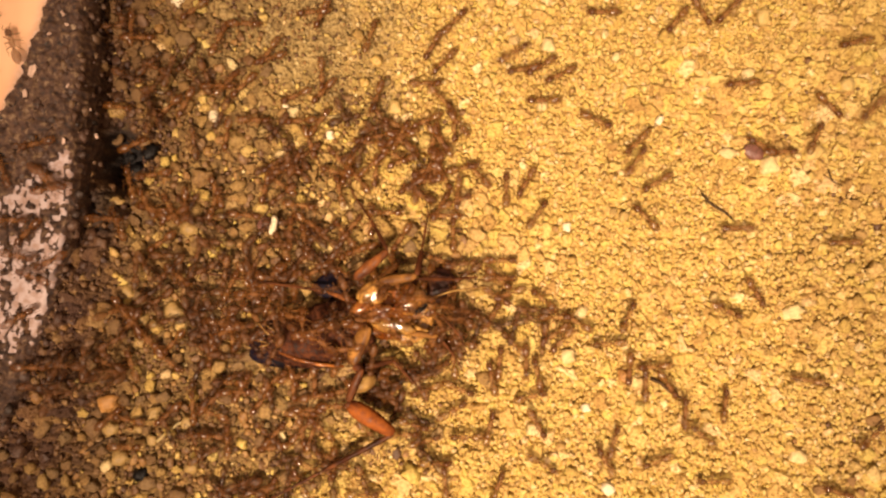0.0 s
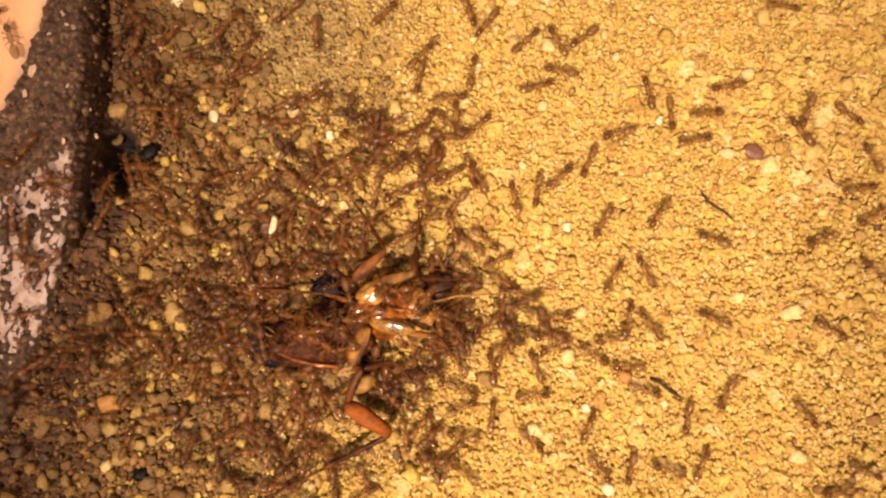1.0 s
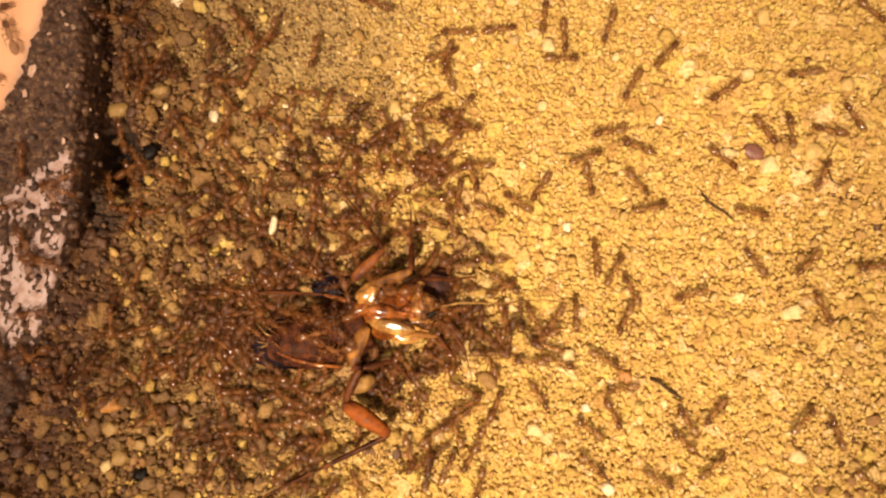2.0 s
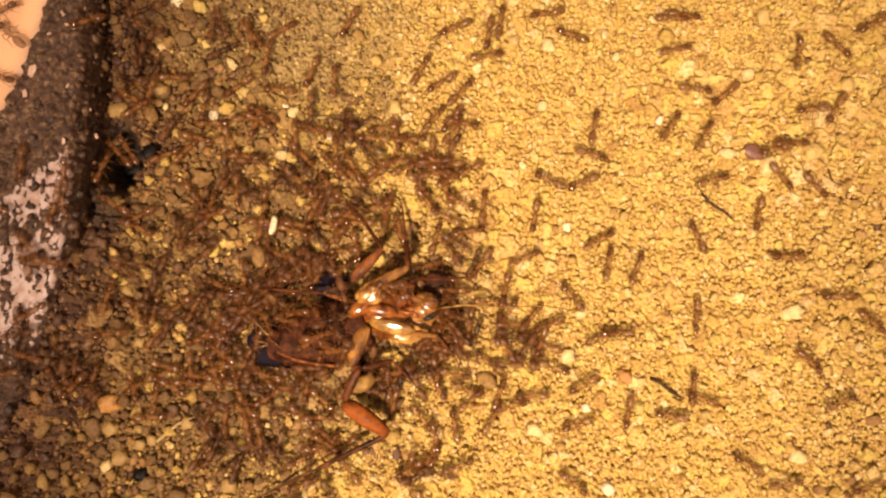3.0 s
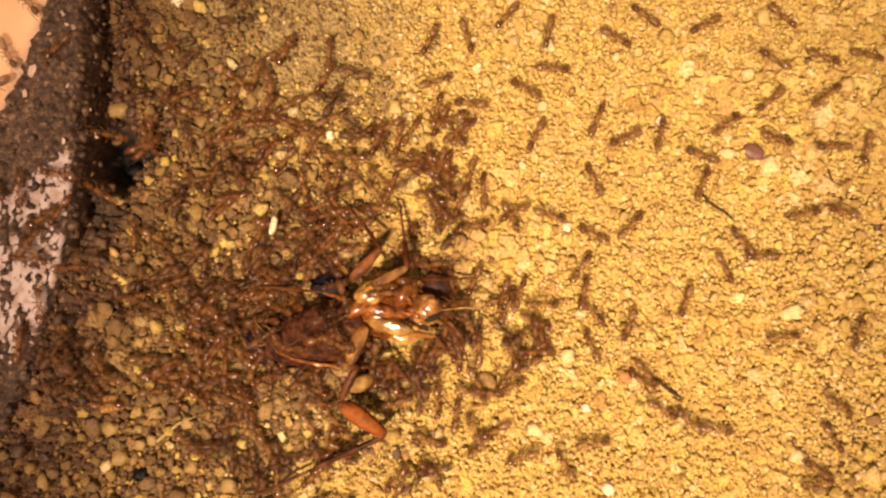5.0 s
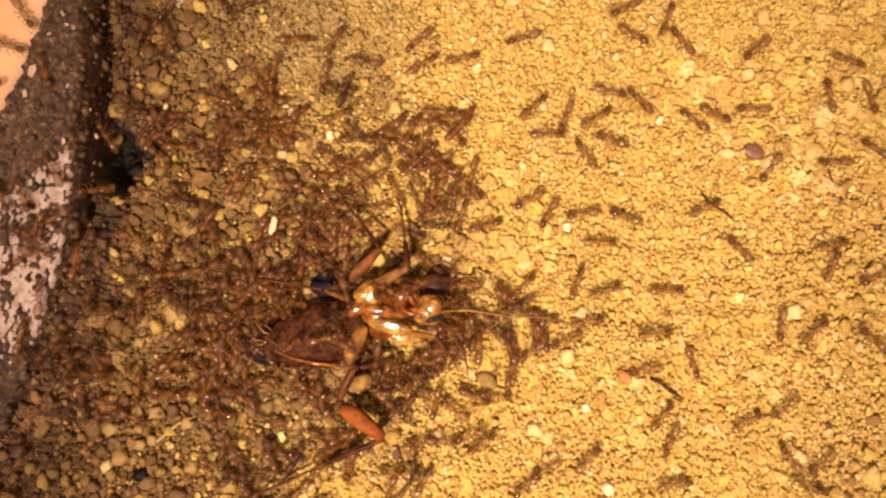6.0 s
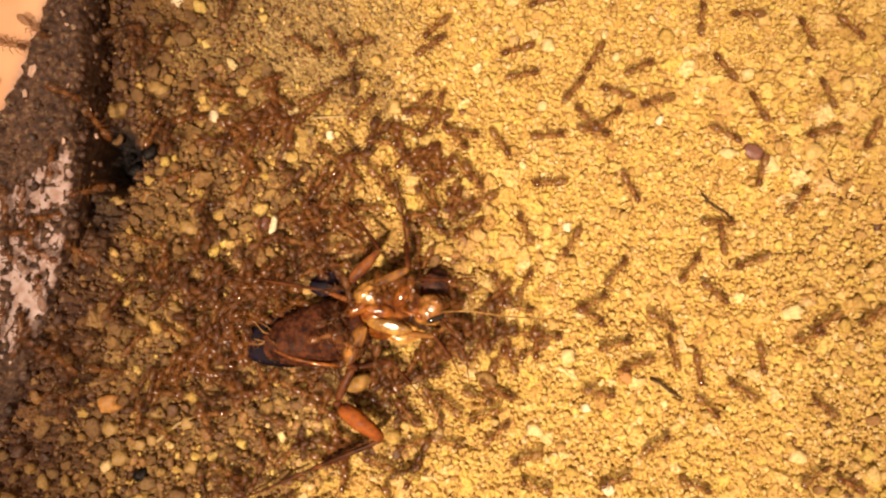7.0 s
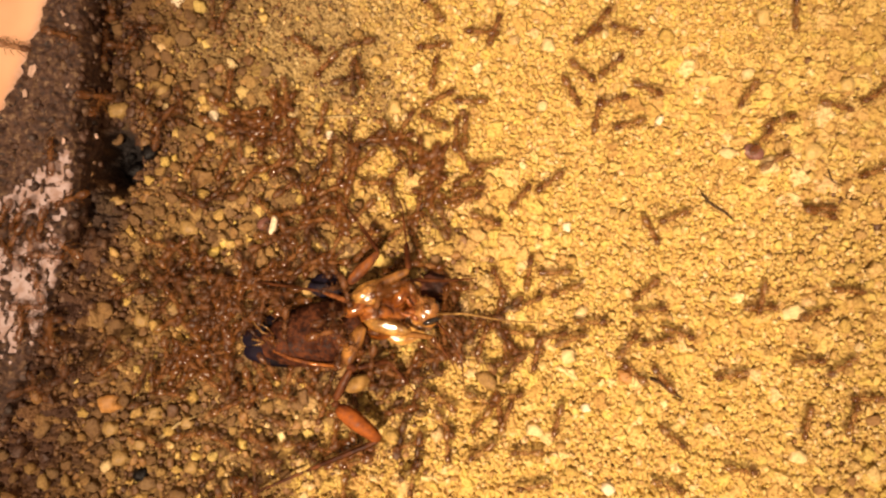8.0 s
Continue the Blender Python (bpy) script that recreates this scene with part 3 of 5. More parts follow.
def scatter():
    """Coarse grains first, then finer ones in the gaps."""
    picked = []
    for r_lo, r_hi, throws in ((11.5, 16, 900), (8, 11.5, 4000), (5.5, 8, 9000), (3.6, 5.5, 16000), (2.4, 3.6, 16000)):
        for _ in range(throws):
            u, v, r = rng.uniform(-40, 1610), rng.uniform(-40, 925), rng.uniform(r_lo, r_hi)
            if u < edge_u(v) + 4:
                continue
            e, g = earthiness(u, v), greyness(u, v)
            if u < 300 and rng.random() < 1.3 * foot_shade(u, v):
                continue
            fine = smooth01(0.5 + 1.1 * noise.noise(Vector((u / 120, v / 120, 21.0))))
            if r > 4.5 and rng.random() < 1.7 * g:
                continue
            if r > 6 and rng.random() < (1 - 0.75 * e) * (0.97 if r > 9 else 0.65 + 0.3 * fine):
                continue
            if rng.random() < 0.55 * (1 - e):
                continue
            if e > 0.4 and rng.random() < (0.55 if r > 11 else 0.05 if r > 8 else 0.0):
                continue
            if r < 5.5 and e > 0.5 and rng.random() < 0.25:
                continue
            if not packing.free(u, v, r, 0.72 if e < 0.5 else 0.80):
                continue
            packing.keep(u, v, r)
            earthy = rng.random() < (0.97 if u < 1100 else 0.3) * e
            if r > 8.6 and len(picked) < 300 and dirt_shade(u, v) < rng.uniform(0.2, 1.1):
                picked.append((u, v, r, earthy))
                continue
            heap = dirt if rng.random() < dirt_shade(u, v) else soil if earthy else (grey if rng.random() < g else sand)
            shape = rng.choice(BIG if r > 6.5 else SMALL)
            low = 0.25 if heap in (soil, dirt) else 0.0
            squash = rng.uniform(0.55, 0.8) if heap in (soil, dirt) else rng.uniform(0.35, 0.55)
            heap.add(shape, turned(r * CELL, squash), spot(u, v, ground_z(u, v) + (rng.uniform(-0.1, 0.25) - low) * r * CELL))
    # crumbs stuck in the crust of the plinth
    for _ in range(3400):
        v = rng.uniform(-60, 900)
        e = edge_u(v)
        u = e - rng.uniform(-6, 200)
        t = 784 + (u - 784) * H / (H - LEDGE_TOP)
        if t < peach_u(v) + 9 or bare_patch(t, v) > -0.2 + rng.uniform(0, 0.35):
            continue
        r = rng.choice((2.4, 3.2, 4.2, 5.4, 7.0, 9.0)) * rng.uniform(0.8, 1.2)
        z = top_z(u, v) + 0.00004 if u < e else LEDGE_TOP - rng.uniform(0.0004, 0.004)
        crumbs.add(rng.choice(SMALL), turned(r * CELL, 0.75), spot(u + (5 if u > e else 0), v, z))
    return picked


singles = scatter()
sand.build("sand_grains", sand_mat, "loose yellow sand grains of uneven size", "sand", False)
soil.build("soil_grains", soil_mat, "loose brown and ochre soil crumbs", "soil", False)
crumbs.build("crust_crumbs", crumb_mat, "dark dirt crumbs stuck to the plinth's crust", "dirt")
dirt.build("humus_crumbs", dirt_shade_mat, "dark dirt crumbs along the plinth's foot, shade painted in", "soil", False)
grey.build("grey_grains", grey_mat, "fine greyish sand grains on a bare patch", "sand")

# ---- cockroach, lying on its back ----
ROACH = (640, 575)


def b(u, v, z):
    """A place on the cockroach, from its base, z in millimetres; (u, v) as seen from the lens."""
    p, k = spot(u, v), (H - z / 1000 - 0.0005) / H
    return Vector((p.x * k, p.y * k, z / 1000)) - spot(*ROACH)


def shell_ring(a, c, wa, wc, ha, hc, steps=20):
    """One belly plate: a short arched sleeve from a to c, its rear rim flared."""
    a, c = Vector(a), Vector(c)
    d = (c - a).normalized()
    side = d.cross(Vector((0, 0, 1))).normalized()
    bm, rings = bmesh.new(), []
    for s, k in ((0.0, 0.90), (0.15, 0.985), (0.5, 1.0), (0.85, 1.015), (0.97, 1.03), (1.02, 0.97)):
        p, w, h = a.lerp(c, s), (wa + (wc - wa) * s) * k, (ha + (hc - ha) * s) * k
        rings.append([bm.verts.new(p + side * w * math.cos(x) * (1 - 0.10 * math.sin(x) ** 2) + Vector((0, 0, h * math.sin(x) * (1 if math.sin(x) > 0 else 0.8))))
                      for x in (2 * math.pi * i / steps for i in range(steps))])
    for p, q in zip(rings, rings[1:]):
        for i in range(steps):
            bm.faces.new((p[i], p[(i + 1) % steps], q[(i + 1) % steps], q[i]))
    bm.faces.new(rings[0][::-1])
    bm.faces.new(rings[-1])
    bmesh.ops.recalc_face_normals(bm, faces=bm.faces)
    return bm


def plate(outline, thick, dome):
    """A curved wing or shield from its outline on the plan, with real thickness."""
    bm = bmesh.new()
    mid = sum((Vector(p) for p in outline), Vector()) / len(outline)
    layers = []
    for dz, k in ((0, 1.0), (thick, 1.0)):
        rings = []
        for s in (1.0, 0.8, 0.5, 0.2):
            rings.append([bm.verts.new(mid.lerp(Vector(p), s) + Vector((0, 0, dz + dome * (1 - s * s)))) for p in outline])
        layers.append(rings)
    n = len(outline)
    for rings in layers:
        for p, q in zip(rings, rings[1:]):
            for i in range(n):
                bm.faces.new((p[i], p[(i + 1) % n], q[(i + 1) % n], q[i]))
        bm.faces.new(rings[-1])
    for i in range(n):
        bm.faces.new((layers[0][0][i], layers[0][0][(i + 1) % n], layers[1][0][(i + 1) % n], layers[1][0][i]))
    bmesh.ops.recalc_face_normals(bm, faces=bm.faces)
    return bm


def oval(cu, cv, ru, rv, turn, z, n=22, taper=0.0):
    c, s = math.cos(radians(turn)), math.sin(radians(turn))
    pts = []
    for i in range(n):
        x, y = math.cos(6.2832 * i / n), math.sin(6.2832 * i / n)
        y *= 1 - taper * x
        pts.append(b(cu + ru * x * c - rv * y * s, cv + ru * x * s + rv * y * c, z))
    return pts


def leg(name, root, joints, mats, label=""):
    """A leg hung on its first joint: each joint a piece of its own. joints: (u, v, z, thickness in cells)."""
    origin = b(*joints[0][:3])
    pts = [b(*j[:3]) - origin for j in joints]
    r = [j[3] * CELL / 2 for j in joints]
    top = part(name, limb(pts[0], pts[1], r[0], r[1]), mats[0], root, label)
    top.location = origin
    names = ("tibia", "tarsus", "claw")
    for k in range(1, len(pts) - 1):
        part(names[min(k - 1, 2)], limb(pts[k], pts[k + 1], min(r[k], 1.5 * r[k + 1]) if len(pts) > 3 else r[k], r[k + 1], 1.08), mats[min(k, len(mats) - 1)], top)
        if k == 1 and len(pts) > 3:
            spines(top, pts[k], pts[k + 1], r[k])
    return top


def spines(top, a, c, r):
    """The stiff spines along a shin."""
    d = (c - a).normalized()
    side = d.cross(Vector((0, 0, 1))).normalized()
    for k in range(9):
        p = a.lerp(c, 0.12 + 0.09 * k)
        out = (side * (1 if k % 2 else -1) + d * 0.9 + Vector((0, 0, 0.25 * (k % 3)))).normalized()
        part("spine", tube([p, p + out * 0.00022 + out * r, p + out * (0.00045 + r)], [0.00004, 0.000025, 0.000006], 4), russet, top)


def make_roach():
    root = tagged(new("cockroach"), "dead amber-brown cockroach lying belly-up on soil, swarmed by ants", "cockroach")
    root.location = spot(*ROACH, ground_z(*ROACH) + 0.0002)
    parts = {}
    # belly plates, thorax to tail
    track = [(648, 568, 46, 1.95), (624, 578, 52, 2.05), (598, 588, 56, 2.05), (572, 595, 56, 1.95), (546, 601, 52, 1.8), (521, 606, 45, 1.55), (498, 610, 35, 1.25), (476, 613, 21, 0.8)]
    for (ua, va, wa, ha), (uc, vc, wc, hc) in zip(track, track[1:]):
        part("belly_plate", shell_ring(b(ua, va, 1.75), b(uc - 3, vc + 1, 1.7), wa * CELL, wc * CELL, ha / 1000, hc / 1000), belly, root, "dark reddish belly plate with a paler rim")
    for cu, cv, ru, rv, turn in ((522, 596, 88, 46, -6), (524, 614, 88, 40, -10), (584, 506, 34, 24, -8)):
        part("wing", plate(oval(cu, cv, ru, rv, turn, 0.75, taper=-0.25), 0.00012, 0.0003), wing_mat, root, "folded dark glossy wing under the body")
    part("thorax", ball(b(680, 553, 1.9), (48 * CELL, 46 * CELL, 0.0018), (0, 0, 8), 20, 12, 0.12), amber, root)
    part("pronotum", plate(oval(722, 550, 48, 60, 6, 0.8), 0.00018, -0.0004), honey, root, "pale honey-coloured neck shield with a translucent rim")
    part("shield_rim", plate(oval(776, 508, 27, 36, 18, 0.7), 0.00018, 0.0004), maroon, root, "dark maroon rim of the neck shield")
    # coxae: flat glossy lobes
    part("belly_margin", tube([b(472, 606, 2.2), b(494, 625, 2.7), b(520, 637, 3.0), b(560, 646, 3.1), b(606, 650, 3.3)], [0.00012, 0.00019, 0.00022, 0.00021, 0.00015], 7), amber, root, "paler reddish rim along the belly")
    for cu, cv, ru, rv, turn, z, mat in ((658, 524, 25, 17, -25, 3.9, honey), (670, 551, 22, 9, 12, 4.0, amber), (696, 578, 31, 10, 12, 3.9, cream)):
        part("coxa", ball(b(cu, cv, z), (ru * CELL, rv * CELL, 0.00034), (9, -2, -turn), 22, 14, 0.22), mat, root, "wet shining hip plate")
    for cu, cv, ru, rv, turn, z, mat in ((660, 515, 34, 18, -25, 3.1, honey), (676, 550, 27, 13, 12, 3.5, amber), (692, 577, 42, 16, 12, 3.2, honey),
                                         (640, 545, 30, 15, -30, 3.2, amber), (716, 522, 24, 14, -60, 3.2, amber), (632, 610, 38, 13, 115, 3.5, straw_femur), (641, 680, 24, 14, -30, 2.6, dull_cream)):
        part("coxa", ball(b(cu, cv, z), (ru * CELL, rv * CELL, 0.0009), (0, 0, -turn), 16, 10, 0.08), mat, root)
    # head
    origin = b(752, 547, 2.3)
    head = part("head", ball((0, 0, 0), (30 * CELL, 27 * CELL, 0.0013), (0, 8, -10), 22, 14, 0.12), face_mat, root, "glossy golden-amber head")
    head.location = origin
    part("eye", ball((0.00072, -0.00078, 0.00086), (0.00100, 0.00034, 0.00052), (-18, 10, 24), 18, 12), eye_mat, head, "black glossy crescent eye")
    part("eye", ball((0.00118, 0.00080, 0.00050), (0.00070, 0.00024, 0.00046), (18, 20, 118), 16, 10), eye_mat, head, "black glossy crescent eye")
    part("forehead", ball((0.00042, 0.00030, 0.00096), (0.00105, 0.00088, 0.00034), (8, 0, 30), 18, 12, 0.05), face_mat, head)
    part("jaw", ball((-0.00150, 0.00100, 0.00070), (0.00056, 0.00082, 0.00052), (10, -6, 20), 16, 10, 0.24), lip_mat, head, "orange-red jaw")
    part("mouth_plate", ball((-0.00155, -0.00012, 0.00085), (0.00070, 0.00050, 0.00052), (14, -10, 20), 16, 10, 0.14), lip_mat, head, "wet pinkish mouth plate")
    part("mouth_plate", ball((-0.00095, -0.00060, 0.00088), (0.00048, 0.00032, 0.00042), (6, -10, -50), 14, 9, 0.14), lip_mat, head, "wet pinkish mouth plate")
    for y, lift in ((-0.0003, 1.0), (0.0004, 1.1)):
        part("palp", tube([(-0.0012, y, 0.0012 * lift), (-0.0018, y * 2.2 + 0.0003, 0.0017 * lift), (-0.0026, y * 2.6 + 0.0006, 0.0014 * lift)], [0.00014, 0.00013, 0.00007]), lip_mat, head)
    part("antenna", tube([(0.0012, 0.0000, 0.0010), (0.004, 0.0004, 0.0016), (0.008, 0.0001, 0.0013), (0.0125, 0.0002, 0.0006), (0.0165, -0.0005, 0.0002)], [0.00012, 0.00010, 0.00008, 0.00006, 0.00003], 6), dull_cream, head)
    part("antenna", tube([(0.0012, -0.0008, 0.0007), (0.0026, -0.002, 0.0012), (0.0042, -0.0045, 0.0010), (0.0048, -0.0075, 0.0004)], [0.00013, 0.0001, 0.00008, 0.00004], 6), russet, head)
    parts["head"] = head
    # legs
    parts["mid_leg"] = leg("leg", root, [(622, 496, 4.0, 19), (676, 440, 4.6, 13), (640, 388, 3.0, 5), (604, 346, 0.9, 3), (596, 324, 0.5, 2)], (femur_mat, russet, russet, russet))
    parts["fore_leg"] = leg("leg", root, [(660, 505, 3.7, 17), (722, 472, 4.4, 13), (716, 424, 3.2, 8), (708, 362, 1.2, 3), (700, 345, 0.9, 2)], (straw_femur, russet, russet, russet))
    parts["far_leg"] = leg("leg", root, [(628, 536, 3.6, 10), (572, 519, 2.9, 5.5), (452, 508, 1.2, 3.5), (360, 499, 0.7, 3), (345, 495, 0.6, 1.5)], (femur_mat, russet, russet, russet))
    parts["low_leg"] = leg("leg", root, [(650, 578, 3.9, 18), (622, 648, 3.8, 15), (638, 655, 3.6, 12)], (straw_femur, femur_mat))
    parts["hind_leg"] = leg("leg", root, [(633, 653, 3.9, 12), (606, 712, 3.2, 14), (610, 722, 3.2, 15)], (russet, russet))
    parts["long_leg"] = leg("leg", root, [(606, 715, 3.2, 30), (684, 771, 3.0, 22), (552, 833, 1.6, 7), (455, 879, 0.9, 4), (436, 886, 0.8, 2)], (orange_femur, russet, russet, russet), "thick orange hind leg with a long spiny shin")
    parts["short_leg"] = leg("leg", root, [(640, 652, 3.0, 10), (694, 640, 2.2, 8), (736, 684, 0.9, 3.5), (752, 704, 0.6, 2)], (russet, russet))
    parts["front_leg"] = leg("leg", root, [(722, 590, 2.8, 11), (774, 596, 2.0, 8), (806, 636, 0.9, 3.5), (818, 660, 0.5, 2)], (straw_femur, russet, russet))
    parts["bent_leg"] = leg("leg", root, [(712, 512, 3.2, 12), (738, 494, 3.2, 8), (800, 495, 1.8, 5), (846, 490, 0.7, 3)], (russet, russet, russet))
    part("bristle", tube([b(620, 556, 3.9), b(607, 564, 4.3), b(584, 577, 4.2)], [0.00010, 0.00010, 0.00004], 6), cream, root, "pale thin bristle")
    for dv in (-8, 8):
        part("cercus", tube([b(486, 604 + dv, 2.2), b(470, 600 + dv, 2.5), b(452, 588 + dv * 2, 2.2)], [0.00014, 0.00011, 0.00003], 6), cream, root)
    for (ua, va), (uc, vc) in (((488, 592), (462, 574)), ((476, 610), (452, 616)), ((500, 622), (474, 600)), ((640, 548), (628, 562))):
        part("bristle", tube([b(ua, va, 2.6), b((ua + uc) / 2 + 2, (va + vc) / 2, 3.3), b(uc, vc, 2.9)], [0.00007, 0.00006, 0.00002], 5), cream, root, "pale thin bristle")
    return root, parts


roach, roach_parts = make_roach()


# ---- ants ----
def make_ant():
    """A brown worker ant, 3.9 mm long, facing +x, its feet at z = 0."""
    root = tagged(new("ant"), "small reddish-brown ant with slender legs", "ant", "ants swarming the cockroach")
    mm = 0.001
    body = part("thorax", ball((0.25 * mm, 0, 0.62 * mm), (0.70 * mm, 0.31 * mm, 0.28 * mm), (0, 6, 0), 12, 8), ant_body, root)
    part("petiole", ball((-0.43 * mm, 0, 0.58 * mm), (0.17 * mm, 0.13 * mm, 0.18 * mm), (0, 0, 0), 8, 6), ant_body, body)
    part("gaster", ball((-1.22 * mm, 0, 0.62 * mm), (0.84 * mm, 0.46 * mm, 0.40 * mm), (0, 4, 0), 14, 9), ant_rear, root, "darker glossy gaster")
    head = part("head", ball((1.22 * mm, 0, 0.66 * mm), (0.46 * mm, 0.37 * mm, 0.30 * mm), (0, 14, 0), 12, 8), ant_head, root)
    for s in (-1, 1):
        part("antenna", tube([(1.5 * mm, s * 0.14 * mm, 0.7 * mm), (1.75 * mm, s * 0.45 * mm, 0.80 * mm), (2.2 * mm, s * 0.42 * mm, 0.45 * mm)], [0.036 * mm, 0.032 * mm, 0.036 * mm], 5), ant_limb, head)
        part("mandible", tube([(1.6 * mm, s * 0.16 * mm, 0.55 * mm), (1.82 * mm, s * 0.14 * mm, 0.5 * mm), (1.88 * mm, s * 0.02 * mm, 0.5 * mm)], [0.07 * mm, 0.05 * mm, 0.02 * mm], 5), ant_head, head)
        for k, (x, fx, fy) in enumerate(((0.6, 1.15, 0.80), (0.25, 0.2, 0.98), (-0.1, -0.85, 0.95))):
            hip = Vector((x * mm, s * 0.17 * mm, 0.5 * mm))
            foot = Vector((fx * mm, s * fy * mm, 0.02 * mm)) - hip
            knee = foot * 0.45 + Vector((0, 0, 0.72 * mm))
            ankle = foot * 0.82 + Vector((0, 0, 0.12 * mm))
            lg = part("leg", tube([(0, 0, 0), knee * 0.5 + Vector((0, 0, 0.05 * mm)), knee, ankle, foot], [0.060 * mm, 0.070 * mm, 0.046 * mm, 0.032 * mm, 0.018 * mm], 5), ant_limb, root)
            lg.location = hip
    return root


first_ant = make_ant()


def stand_z(u, v):
    """What an ant stands on: the ground, the plinth or the cockroach."""
    z = ground_z(u, v) + 0.00035
    off = edge_u(v) - u
    z += max(0.0, LEDGE_TOP + 0.0003 - z) * smooth01((off + 14) / 14)
    d = math.hypot((u - 590) / 125, (v - 585) / 52)
    d = min(d, math.hypot((u - 705) / 88, (v - 548) / 66))
    return max(z, 0.0046 * math.sqrt(max(0.0, 1 - d * d)) + 0.0002)


def ant_pose(u, v, heading):
    """An ant at (u, v), tilted with what it stands on."""
    h = radians(heading)
    cu, sv = math.cos(h) * 22, -math.sin(h) * 22
    front, back = stand_z(u + cu, v + sv), stand_z(u - cu, v - sv)
    pitch = max(-40, min(40, math.degrees(math.atan2(front - back, 44 * CELL))))
    z = max(stand_z(u, v), (front + back) / 2)
    p, k = spot(u, v), (H - z) / H
    return Matrix.Translation((p.x * k, p.y * k, z)) @ pose(0, 0, 0, 0, -pitch, heading)


def ant_rows(track):
    """Rows along a track of (t, u, v) or (t, u, v, heading); without a heading it faces the way it goes."""
    rows, heading = [], None
    for k, (t, u, v, *given) in enumerate(track):
        a, c = track[max(0, k - 1)], track[min(len(track) - 1, k + 1)]
        du, dv = c[1] - a[1], a[2] - c[2]
        want = math.degrees(math.atan2(dv, du)) if math.hypot(du, dv) > 7 or heading is None else heading
        if heading is not None:
            want = heading + max(-80, min(80, (want - heading + 180) % 360 - 180))
        heading = given[0] if given else want
        rows.append((t, ant_pose(u, v, heading)))
    return rows


def step_rows(r, track, side, pair):
    """A leg's swing on its ant: three legs forward while three go back, faster the faster the ant goes."""
    phase = math.pi * ((pair + (side > 0)) % 2)
    rows, t, beat = [], 0.0, r.uniform(0, 6)
    while t < 8.01:
        k = max(i for i, row in enumerate(track) if row[0] <= t)
        a, c = track[min(k, len(track) - 2)], track[min(k + 1, len(track) - 1)]
        speed = math.hypot(c[1] - a[1], c[2] - a[2]) / max(0.1, c[0] - a[0])
        swing = min(17.0, 3 + speed * 0.3) * math.sin(beat + phase)
        rows.append((round(t, 2), side * swing))
        beat, t = beat + 0.9 + min(1.2, speed * 0.02), t + 0.25
    return rows


def wander(r, u, v, heading, speed, pull):
    """A track of an ant that roams; pull draws it to a place (u, v, strength)."""
    track, t = [], 0.0
    pause = 0.0
    while t < 8.01:
        track.append((round(t, 2), u, v))
        heading += r.gauss(0, 22)
        if pull and r.random() < pull[2]:
            want = math.degrees(math.atan2(pull[1] - v, pull[0] - u))
            heading += max(-50, min(50, (want - heading + 180) % 360 - 180))
        if r.random() < 0.10:
            pause = r.uniform(0.2, 0.9)
        step = 0.0 if pause > 0 else speed * 0.4
        pause -= 0.4
        u, v = u + step * math.cos(radians(heading)), v + step * math.sin(radians(heading))
        t += 0.4
    return track


def worker(r, u, v, heading):
    """A track of an ant that tugs at one place, hardly moving."""
    track, t = [], 0.0
    while t < 8.01:
        track.append((round(t, 2), u + r.gauss(0, 3), v + r.gauss(0, 3)))
        u, v, t = u + r.gauss(0, 3.5), v + r.gauss(0, 3.5), t + 0.4
    return track


def make_clump(r, count, reach):
    """Ants crawling over each other, too thick to tell apart: whole ants, joined."""
    bm = bmesh.new()
    pieces = [o for o in (first_ant, *first_ant.children_recursive) if o.data]
    for _ in range(count):
        a, d = r.uniform(0, 6.283), reach * math.sqrt(r.random()) * CELL
        m = pose(d * math.cos(a), d * math.sin(a), r.uniform(-0.0002, 0.0002), r.uniform(-12, 12), r.uniform(-10, 10), r.uniform(0, 360))
        for o in pieces:
            k = len(bm.verts)
            bm.from_mesh(o.data)
            bm.verts.ensure_lookup_table()
            bmesh.ops.transform(bm, matrix=m @ Matrix.Translation(o.location), verts=bm.verts[k:])
    return tagged(part("ant_clump", bm, ant_knot, None, "knot of brown ants crawling over each other"), category="ants", kind="stuff")


